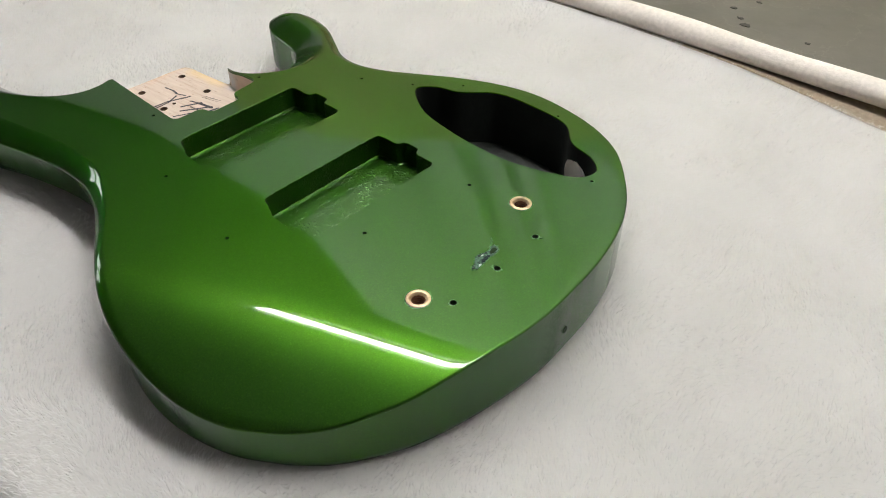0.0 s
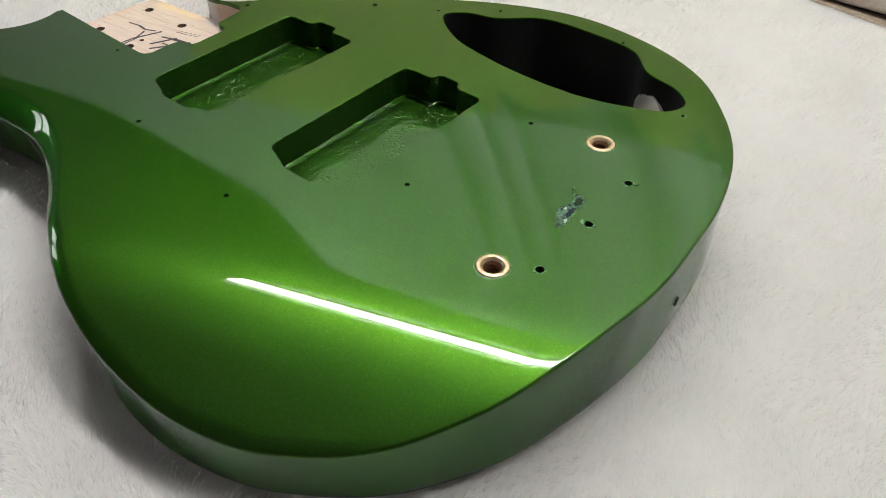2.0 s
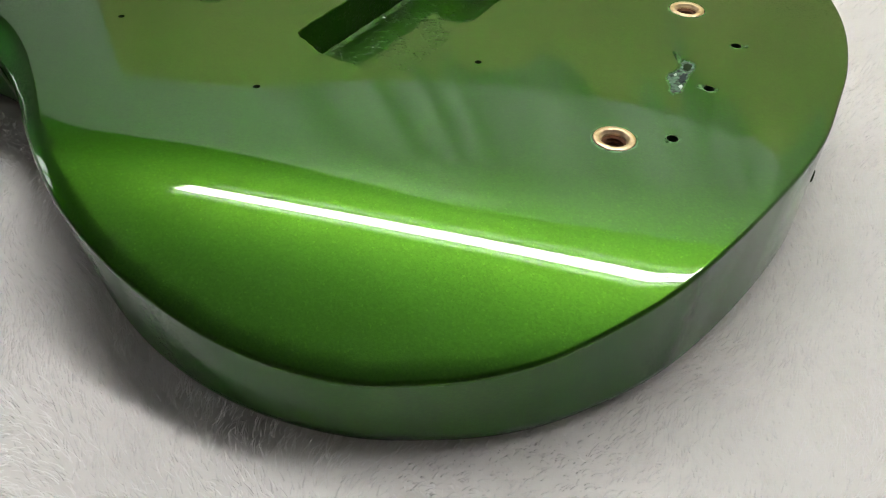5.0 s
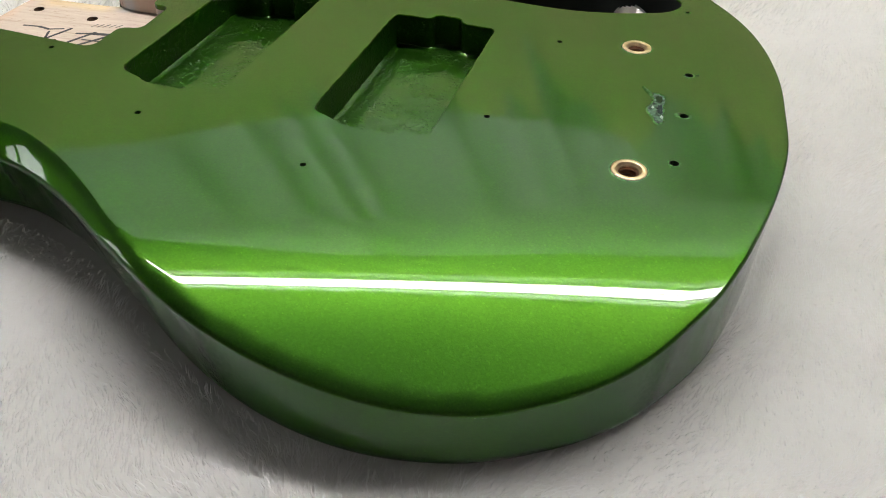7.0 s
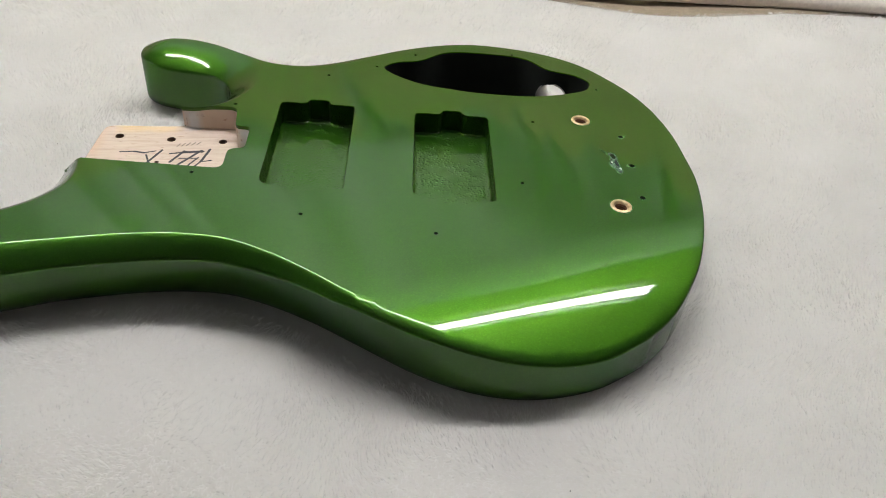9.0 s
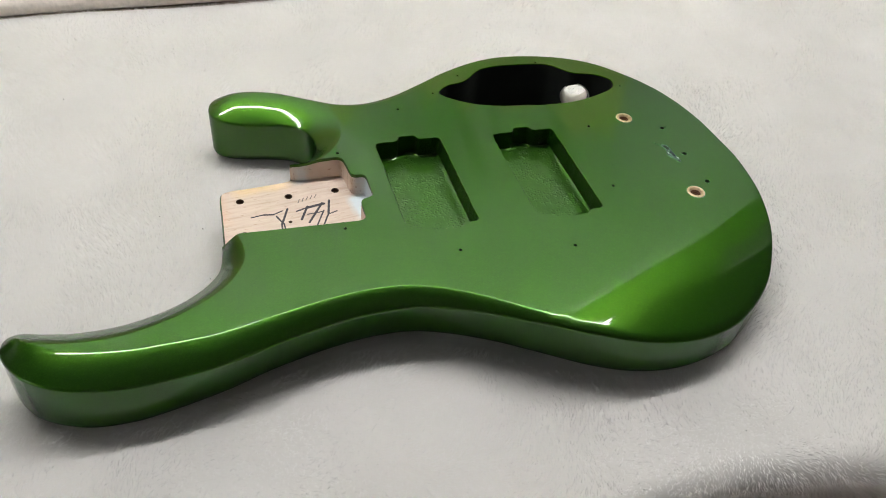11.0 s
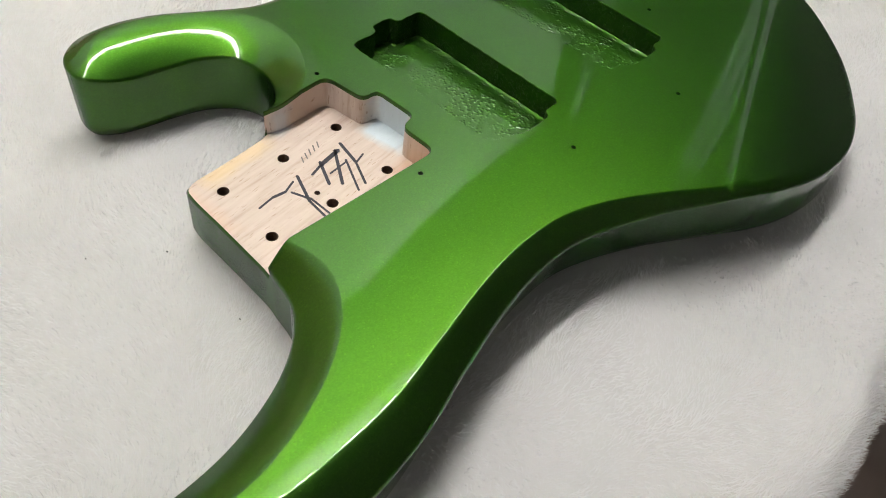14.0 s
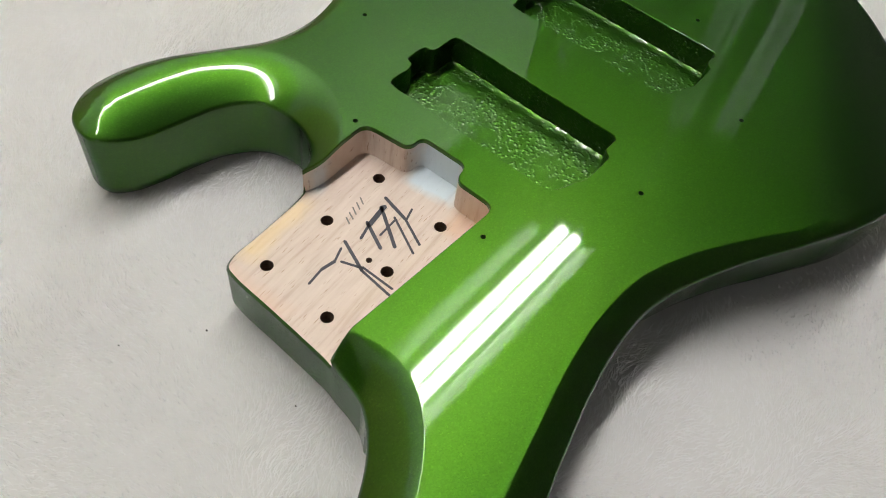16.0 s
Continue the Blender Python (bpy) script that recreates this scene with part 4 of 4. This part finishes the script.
# the room
def slab(name, size, material):
    bm = bmesh.new()
    box(bm, *size)
    me = bpy.data.meshes.new(name)
    bm.to_mesh(me)
    bm.free()
    me.materials.append(material)
    return tagged(new(name, me), kind="structure")


WALL = plain("drab_wall_paint", (0.20, 0.19, 0.18), 0.8, scale=3.0)
CEIL = plain("drab_ceiling_paint", (0.16, 0.16, 0.155), 0.85, scale=3.0)
FLOOR_M = plain("dark_brown_floor", (0.38, 0.29, 0.25), 0.7, scale=5.0, var=0.3)
slab("floor", (-2.3, 2.3, -2.8, 2.9, -0.95, -0.85), FLOOR_M)
slab("ceiling", (-2.3, 2.3, -2.8, 2.9, ROOM_TOP, ROOM_TOP + 0.1), CEIL)
slab("wall_west", (-2.3, -2.2, -2.7, 2.8, -0.85, ROOM_TOP), WALL)


frame_paint = plain("white_frame_paint", (0.75, 0.75, 0.73), 0.4, var=0.05)


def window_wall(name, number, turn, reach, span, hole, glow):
    """A wall round its window, with a frame, a mullion, a sill and a glow beyond: daylight in the north, an added light
    in the east. Built as a north wall, then turned; reach: its distance, span: its ends, hole: the opening.
    """
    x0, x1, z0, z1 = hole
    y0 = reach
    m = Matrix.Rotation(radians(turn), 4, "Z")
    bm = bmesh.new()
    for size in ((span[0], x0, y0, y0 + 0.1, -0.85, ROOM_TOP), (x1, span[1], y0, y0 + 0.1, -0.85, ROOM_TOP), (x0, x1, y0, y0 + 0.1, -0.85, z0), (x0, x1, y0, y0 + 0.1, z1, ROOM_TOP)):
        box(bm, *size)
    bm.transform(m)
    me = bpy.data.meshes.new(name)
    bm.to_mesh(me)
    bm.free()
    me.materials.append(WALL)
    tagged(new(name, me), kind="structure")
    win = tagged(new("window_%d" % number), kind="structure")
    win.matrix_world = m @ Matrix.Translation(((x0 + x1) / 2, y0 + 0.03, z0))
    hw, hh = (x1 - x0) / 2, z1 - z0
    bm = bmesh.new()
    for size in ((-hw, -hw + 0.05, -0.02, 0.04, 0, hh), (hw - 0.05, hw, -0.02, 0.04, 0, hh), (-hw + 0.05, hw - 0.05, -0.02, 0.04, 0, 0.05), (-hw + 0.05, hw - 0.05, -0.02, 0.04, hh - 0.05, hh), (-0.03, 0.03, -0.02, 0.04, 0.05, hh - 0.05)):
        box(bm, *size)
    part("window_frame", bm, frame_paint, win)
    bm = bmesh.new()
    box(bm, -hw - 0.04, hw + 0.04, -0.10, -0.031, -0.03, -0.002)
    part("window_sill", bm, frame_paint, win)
    sky = slab("backdrop", (x0 - 0.6, x1 + 0.6, y0 + 0.50, y0 + 0.52, z0 - 0.5, z1 + 0.5), emitter("window_glow", (0.95, 0.98, 1.0), glow))
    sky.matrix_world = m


window_wall("wall_north", 1, 0, 2.8, (-2.3, 2.3), (-0.84, -0.20, 0.38, 1.36), 4.5)
# unseen window and glow, added to brighten the hanging sheet from behind
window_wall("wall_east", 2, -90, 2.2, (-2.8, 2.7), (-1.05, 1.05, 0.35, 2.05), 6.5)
slab("wall_south", (-2.3, 2.3, -2.8, -2.7, -0.85, ROOM_TOP), WALL)


def bow(w):
    """How far the sheet's ends swing back."""
    return 2.2 * max(0, w - 0.72) ** 2 + 1.5 * max(0, -w - 0.80) ** 2


def sheet_rise(w):
    """The height at which the sheet's upper edge would stand if it hung straight; it sags towards both ends."""
    return float(np.interp(math.degrees(w), (-66, -57, -50, -42, -30, -13, 0, 14, 27, 33, 38, 43, 47, 52, 64, 80), (1.20, 1.38, 1.54, 1.80, 2.00, 2.12, 2.20, 2.14, 1.92, 1.74, 1.50, 1.26, 1.09, 0.93, 0.78, 0.70)))


def sheet_pull(w):
    """How far its upper edge is drawn in over the bench."""
    return 0.40 * min(1, max(0, sheet_rise(w) - 1.0))


def sheet_top(w):
    return 0.045 + (sheet_rise(w) - 0.045) * (1.17 - sheet_pull(w)) / 1.17


def sheet_lean(w, z):
    """How far the sheet leans in at a height."""
    return sheet_pull(w) * max(0, (z - 0.46) / (sheet_top(w) - 0.46)) ** 1.4


PLEATS = ((33.0, 0.9, 0.008), (28.0, 0.8, 0.016), (24.5, 1.1, 0.012), (12.0, 1.4, 0.007), (4.5, 1.0, 0.013), (0.5, 0.7, 0.018), (-3.5, 1.2, 0.009), (-12.0, 1.2, 0.007), (-17.5, 0.8, 0.016),
          (-20.5, 1.0, 0.012), (-25.0, 1.2, 0.010), (-33.0, 1.0, 0.014))


def pleats(u, z):
    """The sharp slanting creases that the sheet's own weight pulls, fading upwards: where, how wide in degrees, how deep."""
    fade = max(0.15, min(1.0, (1.75 - z) / 0.8))
    return 1.9 * fade * sum(deep * math.exp(-abs((u - at) / wide) ** 1.5) for at, wide, deep in PLEATS)


def creased_cloth():
    """Pale cloth; the light and dark of its folds is painted in as upright streaks."""
    m, nt, p, nodes, links = mat_new("pale_sheet")
    mp = nodes.new("ShaderNodeMapping")
    mp.inputs["Scale"].default_value = (16, 16, 1.4)
    links.new(coords(nt), mp.inputs["Vector"])
    n = node(nt, "ShaderNodeTexNoise", Scale=1.0, Detail=3.0, Roughness=0.6)
    links.new(mp.outputs["Vector"], n.inputs["Vector"])
    r = ramp(nt, n.outputs["Fac"], [(0.32, (0.66, 0.68, 0.63)), (0.50, (0.75, 0.77, 0.72)), (0.64, (0.82, 0.84, 0.79))])
    nodes.remove(p)
    front, through_it, mix = nodes.new("ShaderNodeBsdfDiffuse"), nodes.new("ShaderNodeBsdfTranslucent"), nodes.new("ShaderNodeMixShader")
    mix.inputs[0].default_value = 0.36
    for k, bsdf in enumerate((front, through_it)):
        links.new(r.outputs["Color"], bsdf.inputs["Color"])
        links.new(bsdf.outputs[0], mix.inputs[k + 1])
    links.new(mix.outputs[0], nodes["Material Output"].inputs["Surface"])
    return m


def board_top(w):
    return float(np.interp(math.degrees(w), (-40, -14, -6, 56), (0.88, 0.86, 0.70, 0.66)))


def make_curtain():
    """A pale sheet hung in a bow behind the bench, in loose folds."""
    turns, ups = np.linspace(radians(-66), radians(74), 480), np.linspace(0, 1, 64)
    verts, faces = [], []
    for a, up in enumerate(ups):
        for b, w in enumerate(turns):
            z = 0.46 + up * (sheet_top(w) - 0.46)
            fold = min(1.0, max(0.04, (sheet_top(w) - z - 0.12) / 0.4))
            u = w + 0.48 * (z - 0.7)
            loose = 0.030 * abs(math.sin(u * 7 + math.sin(u * 5) * 1.5)) ** 0.8 + 0.005 * math.sin(u * 31 + 2 * math.sin(u * 9)) - pleats(math.degrees(u), z)
            r = 1.08 + fold * loose + bow(w) - sheet_lean(w, z)
            verts.append((r * math.cos(w) * 1000, (0.05 + r * math.sin(w)) * 1000, z * 1000))
            if a and b:
                n = len(turns)
                faces.append(((a - 1) * n + b - 1, (a - 1) * n + b, a * n + b, a * n + b - 1))
    cur = thing("curtain", "pale hanging sheet in loose folds behind the workbench", "curtain")
    add_mesh("sheet", verts, faces, None, creased_cloth(), cur)
    bm = bmesh.new()
    rows = []
    for w in np.linspace(radians(-67), radians(75), 70):
        rows.append([bm.verts.new(((1.08 + bow(w) - sheet_lean(w, sheet_top(w)) + dr) * math.cos(w), 0.05 + (1.08 + bow(w) - sheet_lean(w, sheet_top(w)) + dr) * math.sin(w), sheet_top(w) + dz)) for dr, dz in ((-0.012, 0), (0.012, 0), (0.012, 0.02), (-0.012, 0.02))])
    for p, q in zip(rows, rows[1:]):
        for i in range(4):
            bm.faces.new((p[i], p[(i + 1) % 4], q[(i + 1) % 4], q[i]))
    bmesh.ops.recalc_face_normals(bm, faces=bm.faces)
    part("rail", bm, LEG, cur)
    # a brown board screen below and behind the cloth
    bm = bmesh.new()
    rows = []
    for w in np.linspace(radians(-40), radians(56), 50):
        rows.append([bm.verts.new(((1.05 + bow(w) + dr) * math.cos(w), 0.05 + (1.05 + bow(w) + dr) * math.sin(w), dz)) for dr, dz in ((0, -0.85), (0.012, -0.85), (0.012, board_top(w)), (0, board_top(w)))])
    for p, q in zip(rows, rows[1:]):
        for i in range(4):
            bm.faces.new((p[i], p[(i + 1) % 4], q[(i + 1) % 4], q[i]))
    bmesh.ops.recalc_face_normals(bm, faces=bm.faces)
    screen = thing("board_screen", "brown hardboard screen standing before the hanging sheet", "screen")
    part("board", bm, plain("brown_hardboard", (0.60, 0.57, 0.24), 0.7, scale=5.0, var=0.25), screen)
    for w in (radians(-66), radians(-30), radians(6), radians(40), radians(74)):
        bm = bmesh.new()
        rr = 1.08 + bow(w) - sheet_lean(w, sheet_top(w))
        x, y = rr * math.cos(w), 0.05 + rr * math.sin(w)
        box(bm, x - 0.004, x + 0.004, y - 0.004, y + 0.004, sheet_top(w) + 0.015, ROOM_TOP)
        part("cord", bm, LEG, cur)


make_curtain()


def hung_strip(az, half, top, label):
    """A narrow drop of the same cloth, gathered in a few folds, from a short hook rail."""
    strip = thing("hanging_cloth", label, "cloth", group="cloth drops")
    turns, zs = np.linspace(radians(az - half), radians(az + half), 26), np.linspace(-0.8, top, 16)
    verts, faces = [], []
    for a, z in enumerate(zs):
        slim = 1 - 0.35 * max(0, z - top + 0.5) / 0.5
        for b, w in enumerate(turns):
            w = radians(az) + (w - radians(az)) * slim + 0.010 * math.sin(z * 2.3 + az)
            r = 1.10 + 0.016 * math.sin(b * 0.75 + z * 1.4) + 0.006 * math.sin(b * 1.9)
            verts.append((r * math.cos(w) * 1000, (0.05 + r * math.sin(w)) * 1000, z * 1000))
            if a and b:
                n = len(turns)
                faces.append(((a - 1) * n + b - 1, (a - 1) * n + b, a * n + b, a * n + b - 1))
    add_mesh("drop", verts, faces, None, plain("pale_cloth", (0.60, 0.61, 0.61), 0.7, scale=9.0, var=0.15), strip)
    bm = bmesh.new()
    x, y = 1.10 * math.cos(radians(az)), 0.05 + 1.10 * math.sin(radians(az))
    box(bm, x - 0.004, x + 0.004, y - 0.004, y + 0.004, top - 0.02, ROOM_TOP)
    part("cord", bm, LEG, strip)


hung_strip(-84.6, 2.0, 1.02, "narrow pale cloth drop gathered in folds beside the workbench")
hung_strip(-70.0, 0.8, 0.98, "thin pale cloth drop hanging at the curtain's end")


def slotted_upright():
    """A steel upright with a row of slots, floor to above the bench."""
    post = thing("slotted_upright", "grey slotted steel upright standing behind the workbench", "upright", (0.0, -1.06, -0.85))
    post.rotation_euler = (0, 0, radians(2))
    steel = plain("galvanised_steel", (0.45, 0.46, 0.46), 0.5, 0.2, var=0.15, scale=30)
    bm = bmesh.new()
    for x0, x1 in ((-0.022, -0.008), (0.008, 0.022)):
        box(bm, x0, x1, -0.0015, 0.0015, 0.0, 1.85)
    for k in range(43):
        box(bm, -0.008, 0.008, -0.0015, 0.0015, k * 0.043, k * 0.043 + 0.022)
    part("slotted_face", bm, steel, post)
    bm = bmesh.new()
    box(bm, 0.0205, 0.0235, -0.04, -0.0015, 0.0, 1.85)
    part("flange", bm, steel, post)


slotted_upright()


def make_lamp():
    """A hung tube fitting: a bright pair of tubes between two dimmer reflector strips."""
    a, b = Vector((0.295 - 0.103 * 0.88, -0.88, LAMP_H)), Vector((0.295 + 0.103 * 0.95, 0.95, LAMP_H))
    lamp = thing("tube_light", "long hung fluorescent fitting over the workbench", "lamp", (a + b) / 2)
    d = b - a
    lamp.rotation_euler = (0, 0, math.atan2(d.y, d.x))
    half = d.length / 2
    tube = emitter("tube_glow", (1.0, 0.99, 0.97), TUBE_LIGHT)
    for off in (-0.0195, 0.0195):
        bm = bmesh.new()
        bmesh.ops.create_cone(bm, cap_ends=True, segments=16, radius1=0.0142, radius2=0.0142, depth=2 * half, matrix=Matrix.Rotation(radians(90), 4, "Y"))
        bmesh.ops.translate(bm, verts=bm.verts, vec=(0, off, 0))
        part("tube", bm, tube, lamp, "glowing white tube")
    enamel = plain("white_enamel", (0.88, 0.88, 0.86), 0.4, var=0.03)
    for name, profile, skin in (("wing", ((0.044, 0.016), (0.081, -0.016)), enamel), ("wing", ((-0.080, 0.054), (-0.112, 0.029)), enamel),
                                ("housing", ((-0.034, 0.045), (-0.030, 0.062), (0.030, 0.062), (0.034, 0.045)), enamel)):
        bm = bmesh.new()
        rows = [[bm.verts.new((x, y, z)) for x in (-half, half)] for y, z in profile]
        for p, q in zip(rows, rows[1:]):
            bm.faces.new((p[0], p[1], q[1], q[0]))
        bmesh.ops.solidify(bm, geom=bm.faces[:], thickness=0.002)
        part(name, bm, skin, lamp)
    for x in (-half, -half * 0.35, half * 0.35, half):
        bm = bmesh.new()
        box(bm, x - 0.006, x + 0.006, -0.100, 0.076, 0.020, 0.046)
        part("bracket", bm, LEG, lamp)
    for x in (-half * 0.7, half * 0.7):
        bm = bmesh.new()
        box(bm, x - 0.004, x + 0.004, -0.004, 0.004, 0.062, ROOM_TOP - LAMP_H)
        part("hanger", bm, LEG, lamp)


make_lamp()
